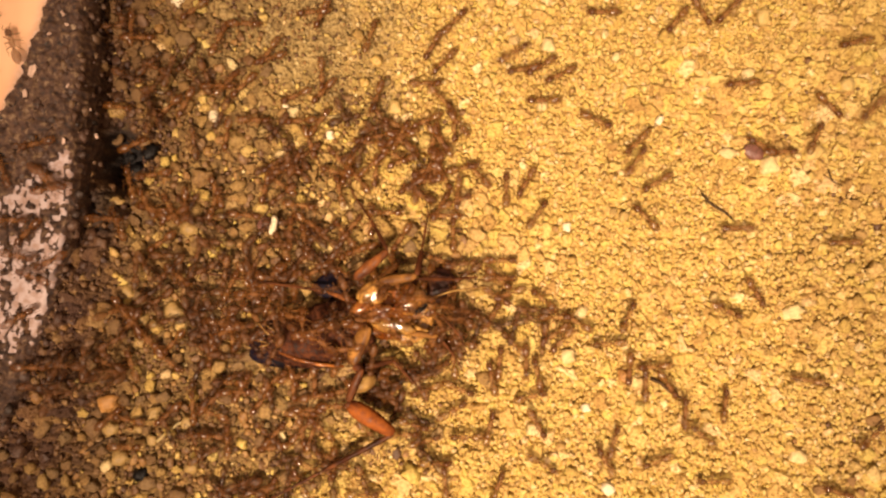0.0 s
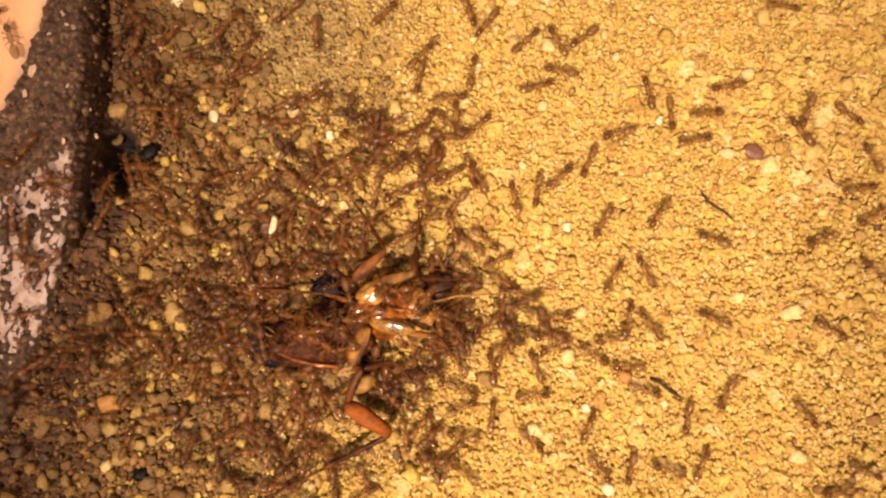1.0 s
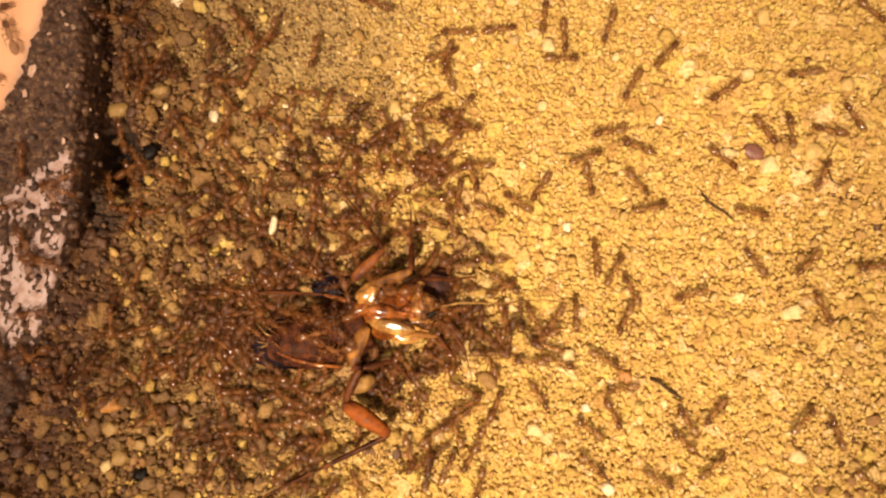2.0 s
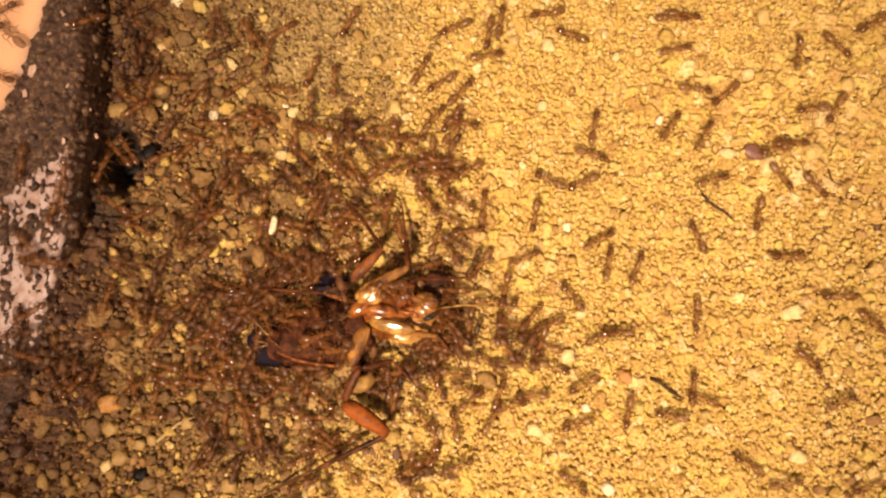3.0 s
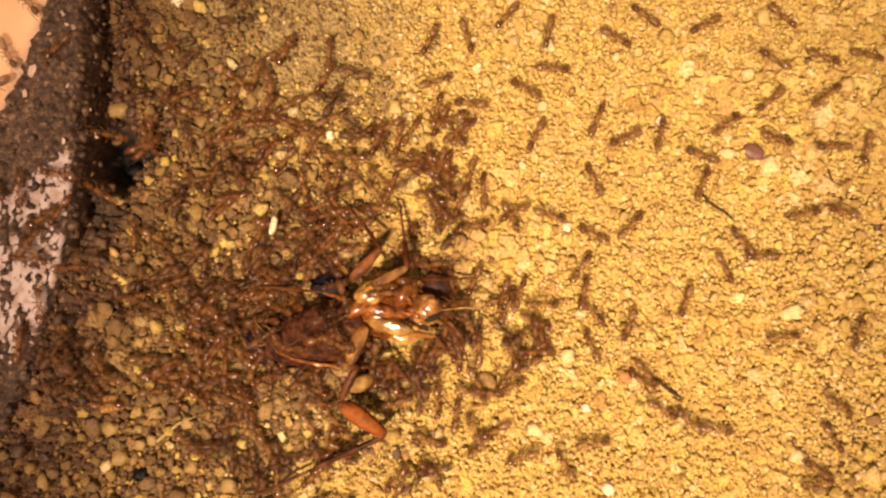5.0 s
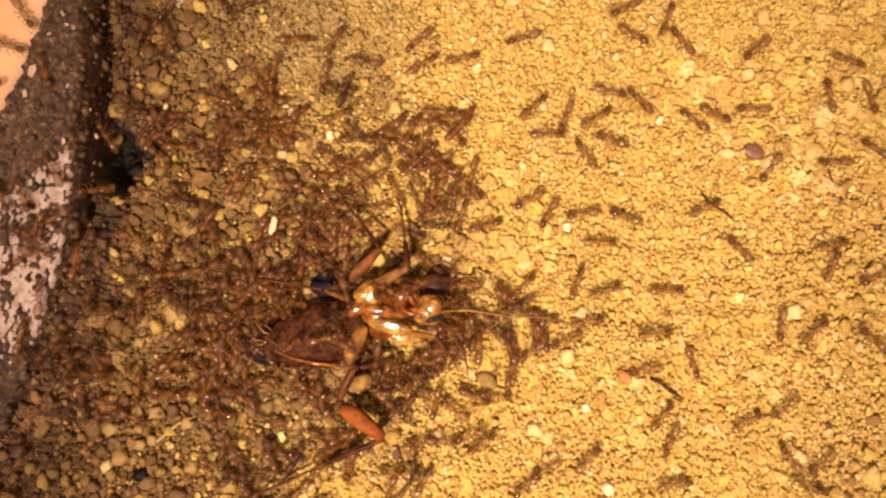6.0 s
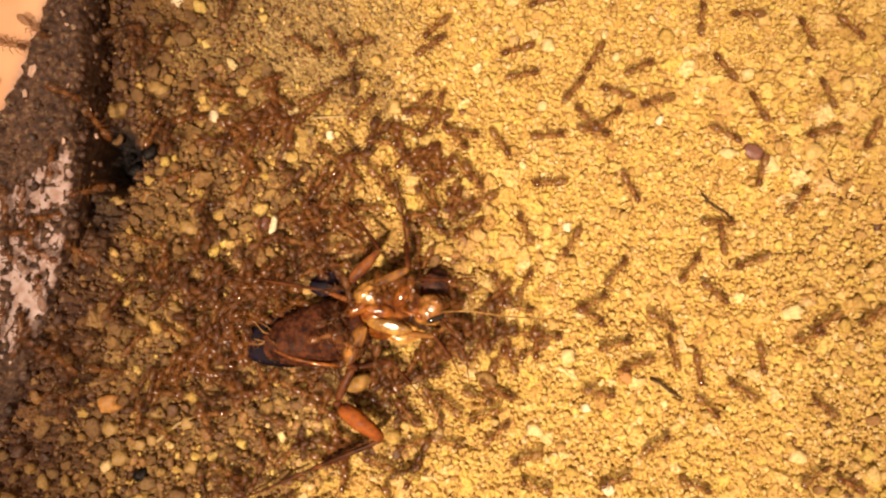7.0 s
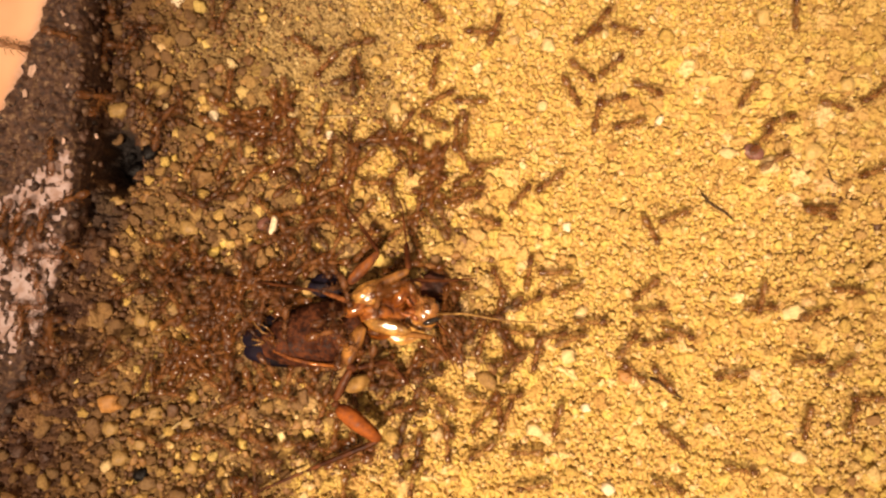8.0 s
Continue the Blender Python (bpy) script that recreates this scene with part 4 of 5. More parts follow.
def clump_walks():
    """Knots of two to four ants in the thick of the swarm, each on its own way."""
    r = random.Random(21)
    kinds = [make_clump(r, 2 + k % 3, 46 + 7 * (k % 3)) for k in range(9)]
    sent = []

    def send(u, v, speed, hold):
        sent.append(wander(r, u, v, r.uniform(0, 360), speed, (u, v, hold)))

    # on the belly and round the body
    for _ in range(2):
        send(r.uniform(540, 615), r.uniform(538, 560), r.uniform(3, 8), 0.8)
    for _ in range(1):
        send(r.uniform(530, 620), r.uniform(575, 640), r.uniform(3, 8), 0.8)
    for _ in range(4):
        send(r.uniform(430, 600), r.uniform(400, 525), r.uniform(4, 14), 0.7)
    for _ in range(11):
        a, k = r.uniform(0, 6.283), r.uniform(0.95, 1.25)
        k *= 1 - 0.3 * max(0.0, math.cos(a))
        u, v = 640 + 195 * k * math.cos(a), 575 + 105 * k * math.sin(a)
        if not (390 < u < 550 and 540 < v < 680):
            send(u, v, r.uniform(3, 10), 0.8)
    for box, count in (((590, 190, 810, 460), 4), ((440, 260, 620, 480), 4), ((210, 330, 450, 560), 8), ((200, 560, 470, 730), 9), ((240, 730, 560, 870), 6), ((540, 680, 760, 870), 3),
                       ((220, 20, 480, 260), 5), ((480, 60, 660, 260), 1), ((780, 470, 960, 680), 2), ((40, 480, 200, 860), 4)):
        for _ in range(count):
            send(r.uniform(box[0], box[2]), r.uniform(box[1], box[3]), r.uniform(10, 55), 0.5)
    knots = kinds + [copy_thing(kinds[k % 9], pose(0, 0, 0)) for k in range(len(sent) - 9)]
    for ob, track in zip(knots, sent):
        walk(ob, ant_rows(track))


def crowd():
    r, tracks = random.Random(11), []

    def add(n, box, speed, pull):
        for _ in range(n):
            u, v = r.uniform(box[0], box[2]), r.uniform(box[1], box[3])
            tracks.append(wander(r, u, v, r.uniform(0, 360), r.uniform(*speed), pull))

    # tugging round the cockroach
    for _ in range(46):
        a, k = r.uniform(0, 6.283), r.uniform(0.85, 1.3)
        k *= 1 - 0.28 * max(0.0, math.cos(a))
        u, v = 640 + 200 * k * math.cos(a), 578 + 98 * k * math.sin(a)
        if not (425 < u < 525 and 560 < v < 660):
            tracks.append(worker(r, u, v, 0))
    for _ in range(4):
        tracks.append(worker(r, r.uniform(610, 760), r.choice((r.uniform(495, 512), r.uniform(596, 625))), 0))
    for _ in range(30):
        tracks.append(worker(r, r.uniform(590, 830), r.uniform(210, 460), 0))
    add(7, (520, 540, 620, 640), (4, 12), None)
    add(40, (180, 300, 620, 860), (20, 70), (400, 600, 0.22))
    add(14, (460, 690, 780, 880), (12, 45), (600, 800, 0.3))
    add(14, (190, 560, 430, 740), (15, 55), (300, 650, 0.25))
    add(38, (200, 20, 720, 400), (20, 70), (480, 220, 0.22))
    add(12, (0, 250, 110, 700), (10, 25), (50, 450, 0.2))
    add(16, (430, 290, 820, 490), (10, 45), (620, 400, 0.25))
    add(5, (660, 650, 860, 860), (10, 45), None)
    # on the hips at first, then off them
    for u, v, away in ((648, 522, 110), (692, 574, 300), (668, 552, 200), (716, 534, 60), (704, 598, 330), (640, 566, 180), (676, 512, 85), (735, 560, 10)):
        du, dv = math.cos(radians(away)), -math.sin(radians(away))
        rows = [(0, u, v), (0.5, u + 6 * du, v + 6 * dv), (1.2, u + 30 * du, v + 30 * dv), (2.6, u + 110 * du, v + 110 * dv)]
        rows += [(3 + k, u + (130 + 14 * k) * du + r.gauss(0, 9), v + (130 + 14 * k) * dv + r.gauss(0, 9)) for k in range(6)]
        tracks.append(rows)
    # on the clean paint
    tracks.append([(0, -30, 45), (2.8, 5, 22), (3.7, 25, 18), (4.6, 55, 2), (6.5, 45, 40), (7.4, 92, 58), (8, 112, 64)])
    tracks.append([(0, 28, 82), (1.5, 24, 70), (3.7, 22, 62), (4.5, 18, 100), (6.5, 22, 80), (8, 27, 84)])
    tracks.append([(0, -40, 120), (2.8, -5, 140), (3.7, 16, 130), (4.5, 4, 152), (6.5, -30, 160), (8, -40, 170)])
    add(14, (780, 440, 1020, 760), (6, 22), None)
    return tracks


def motions():
    r, trails = random.Random(3), crowd()

    def trail(*rows):
        trails.append(list(rows))

    # ants that cross the open sand: seconds, place on the plan, heading
    trail((0, 765, 85, 240), (0.5, 735, 145, 255), (4.5, 955, 25, 260), (6, 1000, 210, 250), (6.5, 1030, 235, 300), (7, 1050, 235, 345), (7.25, 1052, 222, 390), (7.5, 1055, 210, 435), (8, 1055, 205, 440))
    trail((0, 805, 40, 45), (0.5, 835, 25, 80), (0.75, 832, 25, 5), (1, 830, 25, -70), (1.25, 820, 42, -125), (1.5, 810, 60, -180), (3, 805, 52, -160), (3.5, 780, 20, -120), (4.5, 770, 75, -110), (6, 740, 75, -140), (6.5, 770, 55, -135), (7, 770, 52, -140), (7.5, 770, 60, -180), (8, 765, 85, -175))
    trail((0, 785, 113, 225), (0.33, 772, 109, 165), (0.67, 758, 104, 105), (1, 745, 100, 45), (4.5, 965, 108, 0), (6, 1080, 165, -15), (6.5, 1165, 100, 20), (7, 1130, 122, 25), (7.5, 1095, 125, 20), (8, 1080, 120, 40))
    trail((0, 755, 150, 0), (0.5, 765, 150, -35), (1.5, 820, 200, 45), (3, 815, 165, 45), (3.5, 820, 170, 40), (4, 845, 150, 40), (4.25, 850, 158, 105), (4.5, 855, 165, 170), (6, 750, 220, 180), (7, 740, 200, 180), (7.5, 720, 220, 255), (8, 644, 285, 221))
    trail((0, 780, 175, -45), (0.5, 830, 160, 10), (1, 835, 130, 80), (1.5, 805, 125, 65), (2.25, 792, 138, 138), (3, 780, 150, 210), (3.25, 770, 185, 255), (3.5, 760, 220, 300), (4.5, 790, 205, 250), (6, 745, 260, 240), (6.5, 805, 265, 260), (7, 818, 300, 310), (7.5, 830, 335, 360), (8, 830, 335, 365))
    trail((0, 775, 245, -50), (0.5, 788, 244, -108), (1, 800, 243, -165), (1.5, 770, 285, -120), (2.25, 750, 272, -172), (3, 730, 260, -225), (3.25, 730, 265, -162), (3.5, 730, 270, -100), (4, 745, 340, -120), (5, 903, 385, -62), (6, 1062, 430, -3), (7, 1220, 475, 55), (7.25, 1182, 478, -12), (7.5, 1145, 480, -80), (8, 1140, 515, -140))
    trail((0, 710, 240, 60), (1, 740, 240, 50), (1.5, 760, 225, 15), (3, 745, 125, 60), (4.5, 780, 150, 10), (6, 750, 115, 30), (6.5, 800, 92, 10), (7.5, 725, 65, 80), (8, 765, 20, 130))
    trail((0, 735, 330, 90), (1, 845, 225, 40), (1.5, 830, 235, 20), (3, 820, 220, -15), (3.5, 820, 222, -5), (4, 830, 235, 10), (4.5, 825, 235, 35), (6, 820, 215, 50), (6.5, 820, 190, -15), (7, 885, 255, -55), (7.5, 858, 218, -118), (8, 830, 182, -180))
    trail((0, 780, 365, 60), (0.5, 780, 340, 60), (1, 765, 360, 10), (1.5, 750, 380, -40), (3, 830, 410, 10), (4, 840, 425, -20), (4.5, 830, 405, 5), (6, 860, 400, 15), (6.5, 820, 420, 0), (7, 830, 405, 30), (7.5, 820, 390, -30), (8, 860, 390, -20))
    trail((0, 810, 345, 265), (0.5, 845, 380, 270), (1, 860, 425, 320), (1.5, 870, 380, 300), (2.25, 862, 372, 372), (3, 855, 365, 445), (4.5, 865, 345, 445), (6, 825, 330, 500), (6.5, 840, 325, 550), (7, 800, 350, 610), (7.25, 800, 358, 565), (7.5, 800, 365, 520), (7.75, 785, 352, 470), (8, 770, 340, 420))
    trail((0, 910, 95, 30), (0.5, 870, 15, 80), (0.75, 865, 30, 155), (1, 860, 45, 230), (1.25, 872, 52, 275), (1.5, 885, 60, 320), (2.25, 885, 50, 380), (3, 885, 40, 440), (3.5, 890, 35, 525), (4, 885, 25, 585), (4.5, 885, 25, 600), (6, 925, 70, 555), (6.5, 870, 88, 555), (7, 915, 90, 555), (7.25, 878, 100, 500), (7.5, 840, 110, 445), (8, 875, 55, 430))
    trail((0, 925, 125, 190), (0.5, 870, 127, 180), (0.75, 900, 101, 110), (1, 930, 75, 40), (1.5, 960, 35, 30), (2, 962, 32, 83), (2.5, 963, 30, 137), (3, 965, 27, 190), (3.5, 910, 75, 200), (4, 840, 55, 150), (4.25, 835, 55, 195), (4.5, 830, 55, 240), (5.25, 825, 80, 305), (6, 820, 105, 370), (6.25, 832, 115, 315), (6.5, 845, 125, 260), (6.75, 885, 130, 315), (7, 925, 135, 370), (7.5, 970, 130, 370), (8, 1030, 130, 320))
    trail((0, 955, 120, 210), (0.25, 950, 118, 135), (0.5, 945, 115, 60), (1, 985, 75, 120), (1.25, 988, 72, 45), (1.5, 990, 70, -30), (2, 997, 68, -87), (2.5, 1003, 67, -143), (3, 1010, 65, -200), (3.5, 965, 105, -160), (4, 920, 135, -170), (4.5, 920, 145, -155), (5, 928, 160, -210), (5.5, 937, 175, -265), (6, 945, 190, -320), (7, 1015, 160, -310), (7.5, 1030, 110, -315), (8, 1040, 65, -330))
    trail((0, 990, 135, 205), (0.5, 985, 127, 170), (1, 990, 128, 170), (1.5, 1060, 150, 185), (2, 1117, 153, 240), (2.5, 1173, 157, 295), (3, 1230, 160, 350), (3.25, 1235, 152, 280), (3.5, 1240, 145, 210), (4.5, 1145, 240, 205), (6, 1080, 250, 160), (6.25, 1080, 245, 108), (6.5, 1080, 240, 55), (7.5, 1070, 185, 30), (8, 1085, 180, 15))
    trail((0, 960, 180, 180), (0.25, 932, 185, 128), (0.5, 905, 190, 75), (1, 950, 155, 15), (1.5, 970, 125, -5), (3, 1195, 90, 10), (3.5, 1330, 100, 3), (3.75, 1325, 90, -71), (4, 1320, 80, -145), (7, 960, 5, -160), (8, 850, 60, -185))
    trail((0, 1065, 25, 180), (0.5, 1060, 15, 210), (1, 1030, 70, 215), (1.5, 1035, 60, 210), (2.25, 1112, 48, 285), (3, 1190, 35, 360), (3.5, 1065, 27, 360), (3.75, 1062, 34, 292), (4, 1060, 40, 225), (4.25, 1065, 55, 278), (4.5, 1070, 70, 330), (6, 1120, 65, 330), (6.25, 1090, 58, 272), (6.5, 1060, 50, 215), (7, 1050, 105, 240), (7.25, 1052, 80, 180), (7.5, 1055, 55, 120), (8, 1060, 40, 50))
    trail((0, 1055, 215, -25), (0.5, 1045, 240, -60), (1, 1040, 290, -115), (1.5, 1045, 315, -50), (2.25, 1038, 320, -102), (3, 1030, 325, -155), (3.5, 1005, 345, -170), (4, 1035, 400, -180), (4.5, 1055, 425, -220), (6, 1030, 380, -170), (6.5, 1045, 370, -170), (7, 1010, 430, -120), (7.5, 1010, 480, -110), (8, 1000, 515, -160))
    trail((0, 1125, 255, 225), (0.5, 1095, 235, 145), (1, 1092, 238, 195), (1.5, 1090, 240, 245), (2, 1077, 235, 190), (2.5, 1063, 230, 135), (3, 1050, 225, 80), (3.5, 1050, 225, 75), (4, 1055, 215, 70), (4.5, 1055, 215, 80), (6, 1055, 210, 30), (6.5, 1060, 215, 70), (7, 1035, 210, 130), (7.5, 965, 180, 150), (7.75, 988, 172, 225), (8, 1010, 165, 300))
    trail((0, 1125, 285, 55), (0.5, 1185, 220, 20), (0.75, 1185, 212, -32), (1, 1185, 205, -85), (1.5, 1105, 275, -150), (2.25, 1145, 250, -228), (3, 1185, 225, -305), (3.5, 1225, 222, -340), (4, 1225, 210, -330), (4.5, 1200, 260, -305), (6, 1130, 180, -225), (6.5, 1125, 190, -190), (7, 1090, 165, -195), (7.25, 1080, 158, -265), (7.5, 1070, 150, -335), (8, 1145, 160, -380))
    trail((0, 1160, 325, 210), (0.5, 1170, 345, 235), (1, 1165, 380, 235), (1.25, 1148, 382, 298), (1.5, 1130, 385, 360), (3, 1260, 320, 375), (3.5, 1305, 325, 380), (4, 1320, 320, 395), (4.5, 1370, 340, 375), (6, 1470, 435, 370), (6.5, 1390, 410, 400), (7, 1410, 355, 410), (7.5, 1420, 395, 370), (8, 1450, 380, 345))
    trail((0, 1140, 385, 135), (0.5, 1110, 380, 110), (0.75, 1088, 388, 175), (1, 1065, 395, 240), (1.5, 1070, 370, 255), (2, 1128, 327, 310), (2.5, 1187, 283, 365), (3, 1245, 240, 420), (3.5, 1300, 235, 400), (4, 1270, 240, 370), (4.5, 1290, 235, 405), (6, 1265, 205, 335), (6.5, 1310, 300, 310), (7, 1285, 240, 330), (8, 1345, 250, 410))
    trail((0, 895, 335, 90), (0.5, 895, 340, 100), (1, 910, 350, 105), (1.5, 900, 345, 90), (2, 915, 358, 147), (2.5, 930, 372, 203), (3, 945, 385, 260), (4, 925, 370, 195), (4.5, 900, 385, 205), (6, 935, 355, 210), (6.5, 880, 365, 165), (7, 850, 355, 200), (7.5, 865, 345, 170), (8, 820, 280, 130))
    trail((0, 930, 325, 240), (0.5, 945, 340, 290), (1, 950, 340, 260), (1.5, 950, 340, 265), (2.25, 960, 330, 210), (3, 970, 320, 155), (3.5, 905, 290, 155), (4, 850, 283, 183), (4.5, 935, 243, 185), (5, 947, 242, 243), (5.5, 958, 241, 302), (6, 970, 240, 360), (6.5, 970, 240, 365), (7, 970, 242, 365), (7.25, 962, 256, 422), (7.5, 955, 270, 480), (8, 858, 293, 553))
    trail((0, 845, 310, 135), (0.5, 840, 295, 150), (1, 845, 315, 120), (1.5, 860, 295, 183), (3, 790, 295, 190), (4, 790, 260, 230), (4.5, 790, 290, 180), (6, 725, 310, 140), (6.5, 730, 280, 140), (7, 760, 400, 150), (8, 740, 370, 80))
    trail((0, 950, 380, 55), (0.5, 990, 325, 60), (1, 990, 315, 40), (1.5, 1030, 290, 35), (3, 1045, 275, -20), (3.5, 1180, 300, 5), (4, 1235, 305, 30), (4.25, 1238, 298, 98), (4.5, 1240, 290, 165), (6, 1225, 215, 145), (6.5, 1155, 170, 155), (7.5, 1165, 205, 220), (8, 1110, 222, 195))
    trail((0, 1195, 40, 230), (0.25, 1175, 60, 275), (0.5, 1155, 80, 320), (0.75, 1150, 122, 392), (1, 1145, 165, 465), (2, 1178, 98, 408), (3, 1210, 30, 350), (3.5, 1275, 30, 375), (3.75, 1225, 28, 300), (4, 1175, 25, 225), (4.5, 1125, 28, 180), (5.25, 1152, 32, 125), (6, 1180, 35, 70), (6.25, 1195, 38, 5), (6.5, 1210, 40, -60), (6.75, 1225, 38, 12), (7, 1240, 35, 85), (7.5, 1210, 10, 150), (8, 1105, 55, 165))
    trail((0, 1240, 25, -60), (0.5, 1235, 40, 20), (1, 1385, 15, -10), (1.5, 1540, 15, 0), (2.25, 1540, 30, -75), (3, 1540, 45, -150), (3.5, 1540, 65, -160), (4, 1530, 65, -140), (4.25, 1530, 70, -70), (4.5, 1530, 75, 0), (5.67, 1535, 152, -53), (6.83, 1540, 228, -107), (8, 1545, 305, -160))
    trail((0, 1285, 25, 225), (0.5, 1240, 105, 225), (0.75, 1245, 154, 295), (1, 1250, 203, 365), (1.5, 1345, 220, 365), (2, 1353, 235, 308), (2.5, 1362, 250, 252), (3, 1370, 265, 195), (3.25, 1350, 278, 128), (3.5, 1330, 290, 60), (4, 1380, 240, 45), (4.5, 1380, 230, 25), (5.25, 1370, 265, -50), (6, 1360, 300, -125), (6.5, 1340, 310, -120), (7, 1345, 305, -105), (7.5, 1320, 320, -25), (8, 1370, 285, 30))
    trail((0, 1310, 150, 185), (0.5, 1280, 165, 215), (1, 1285, 155, 190), (1.5, 1280, 160, 205), (3, 1280, 170, 220), (3.5, 1275, 180, 225), (4, 1360, 175, 220), (4.5, 1360, 175, 220), (6, 1330, 195, 180), (6.5, 1300, 150, 120), (7, 1340, 190, 120), (7.5, 1380, 240, 40), (8, 1380, 215, 20))
    trail((0, 1510, 78, 192), (0.5, 1500, 140, 165), (1, 1425, 200, 250), (1.5, 1425, 160, 230), (2.25, 1418, 128, 158), (3, 1410, 95, 85), (3.5, 1395, 35, 88), (4, 1385, 55, 5), (4.5, 1400, 15, 0), (5.25, 1368, 52, -70), (6, 1335, 90, -140), (7, 1320, 28, -180), (8, 1320, 170, -125))
    trail((0, 1465, 190, -45), (0.5, 1490, 200, -45), (1, 1500, 205, -35), (1.25, 1512, 210, 18), (1.5, 1525, 215, 70), (2, 1508, 208, 127), (2.5, 1492, 202, 183), (3, 1475, 195, 240), (3.5, 1480, 195, 225), (4, 1540, 190, 225), (4.5, 1470, 225, 180), (6.5, 1475, 290, 185), (7, 1455, 235, 195), (7.5, 1440, 230, 195), (7.75, 1460, 210, 270), (8, 1480, 190, 345))
    trail((0, 1440, 245, 65), (0.5, 1425, 235, 120), (1, 1415, 235, 130), (1.5, 1395, 225, 130), (2.25, 1398, 240, 65), (3, 1400, 255, 0), (3.5, 1440, 235, 25), (4, 1425, 200, 30), (4.5, 1450, 170, 25), (6, 1465, 170, 100), (6.5, 1435, 130, 120), (7, 1425, 60, 115), (7.5, 1430, 35, 105), (8, 1430, -65, 90))
    trail((0, 1380, 270, 0), (0.5, 1455, 305, -12), (1, 1520, 335, 10), (1.25, 1490, 318, 65), (1.5, 1460, 300, 120), (2, 1453, 310, 65), (2.5, 1447, 320, 10), (3, 1440, 330, -45), (3.5, 1520, 405, 20), (3.75, 1522, 402, 80), (4, 1525, 400, 140), (4.5, 1470, 345, 150), (6, 1545, 490, 210), (6.5, 1540, 510, 220), (7.5, 1540, 620, 210), (8, 1485, 650, 210))
    trail((0, 1540, 195, 225), (0.5, 1540, 350, 255), (1, 1540, 385, 210), (1.5, 1545, 425, 190), (3, 1480, 525, 180), (3.5, 1340, 505, 190), (4, 1350, 500, 155), (4.5, 1260, 415, 155), (5.25, 1365, 442, 110), (6, 1470, 470, 65), (6.5, 1465, 480, 60), (6.75, 1395, 472, 130), (7, 1325, 465, 200), (7.25, 1342, 470, 268), (7.5, 1360, 475, 335), (8, 1345, 530, 255))
    trail((0, 1345, 260, 150), (0.5, 1288, 255, 80), (1, 1230, 250, 10), (3, 1380, 315, -50), (3.5, 1415, 290, -60), (4, 1410, 300, -50), (4.5, 1520, 265, -55), (5.25, 1532, 265, -132), (6, 1545, 265, -210), (6.5, 1535, 205, -245), (7.5, 1405, 125, -245), (8, 1405, 25, -270))
    trail((0, 1110, 560, 65), (0.5, 1110, 560, 60), (1, 1110, 565, 75), (1.25, 1110, 562, 2), (1.5, 1110, 560, -70), (2.25, 1100, 575, -125), (3, 1090, 590, -180), (3.5, 1060, 570, -225), (4, 1085, 570, -180), (4.5, 1085, 570, -170), (5, 1110, 577, -112), (5.5, 1135, 583, -53), (6, 1160, 590, 5), (6.5, 1160, 590, 20), (7, 1170, 570, -35), (8, 1200, 590, -20))
    trail((0, 1075, 608, 185), (0.5, 1065, 605, 190), (1, 1080, 600, 190), (1.25, 1058, 585, 135), (1.5, 1035, 570, 80), (3, 1010, 525, 130), (3.25, 1022, 498, 85), (3.5, 1035, 470, 40), (4, 1030, 465, 50), (4.5, 1030, 465, 50), (6, 1020, 500, 70), (6.5, 1090, 470, 45), (7, 1090, 480, 50), (7.25, 1085, 481, 118), (7.5, 1080, 482, 185), (8, 980, 483, 181))
    trail((0, 1112, 655, 265), (0.25, 1106, 672, 318), (0.5, 1100, 690, 370), (1, 1140, 690, 340), (1.25, 1130, 690, 265), (1.5, 1120, 690, 190), (3, 1030, 680, 210), (3.5, 985, 735, 255), (4, 970, 745, 320), (4.5, 980, 750, 360), (6, 1195, 855, 370), (6.25, 1142, 845, 440), (6.5, 1090, 835, 510), (7, 1085, 850, 560), (8, 940, 860, 550))
    trail((0, 1155, 648, 185), (0.5, 1130, 645, 200), (1, 1110, 650, 180), (1.25, 1092, 692, 245), (1.5, 1075, 735, 310), (3, 1110, 730, 260), (3.5, 1070, 750, 265), (3.75, 1075, 745, 328), (4, 1080, 740, 390), (4.25, 1125, 730, 345), (4.5, 1170, 720, 300), (5.25, 1170, 728, 355), (6, 1170, 735, 410), (6.5, 1200, 640, 430), (7.25, 1180, 622, 490), (8, 1160, 605, 550))
    trail((0, 1180, 680, -55), (0.5, 1180, 680, -50), (1, 1215, 740, -100), (1.25, 1215, 742, -175), (1.5, 1215, 745, -250), (3, 1185, 735, -190), (3.5, 1130, 705, -220), (4, 1150, 668, -175), (4.5, 1130, 680, -230), (6, 1140, 655, -170), (6.5, 1130, 655, -160), (7, 1125, 645, -160), (7.5, 1120, 660, -170), (8, 1120, 660, -220))
    trail((0, 1280, 715, 85), (0.25, 1282, 685, 132), (0.5, 1285, 655, 180), (1.5, 1275, 740, 255), (2.25, 1258, 722, 208), (3, 1240, 705, 160), (3.5, 1190, 625, 115), (3.75, 1170, 620, 60), (4, 1150, 615, 5), (4.5, 1270, 605, 0), (6, 1440, 585, 40), (6.5, 1430, 590, 45), (7, 1430, 595, 15), (7.5, 1425, 595, 15), (8, 1440, 555, 20))
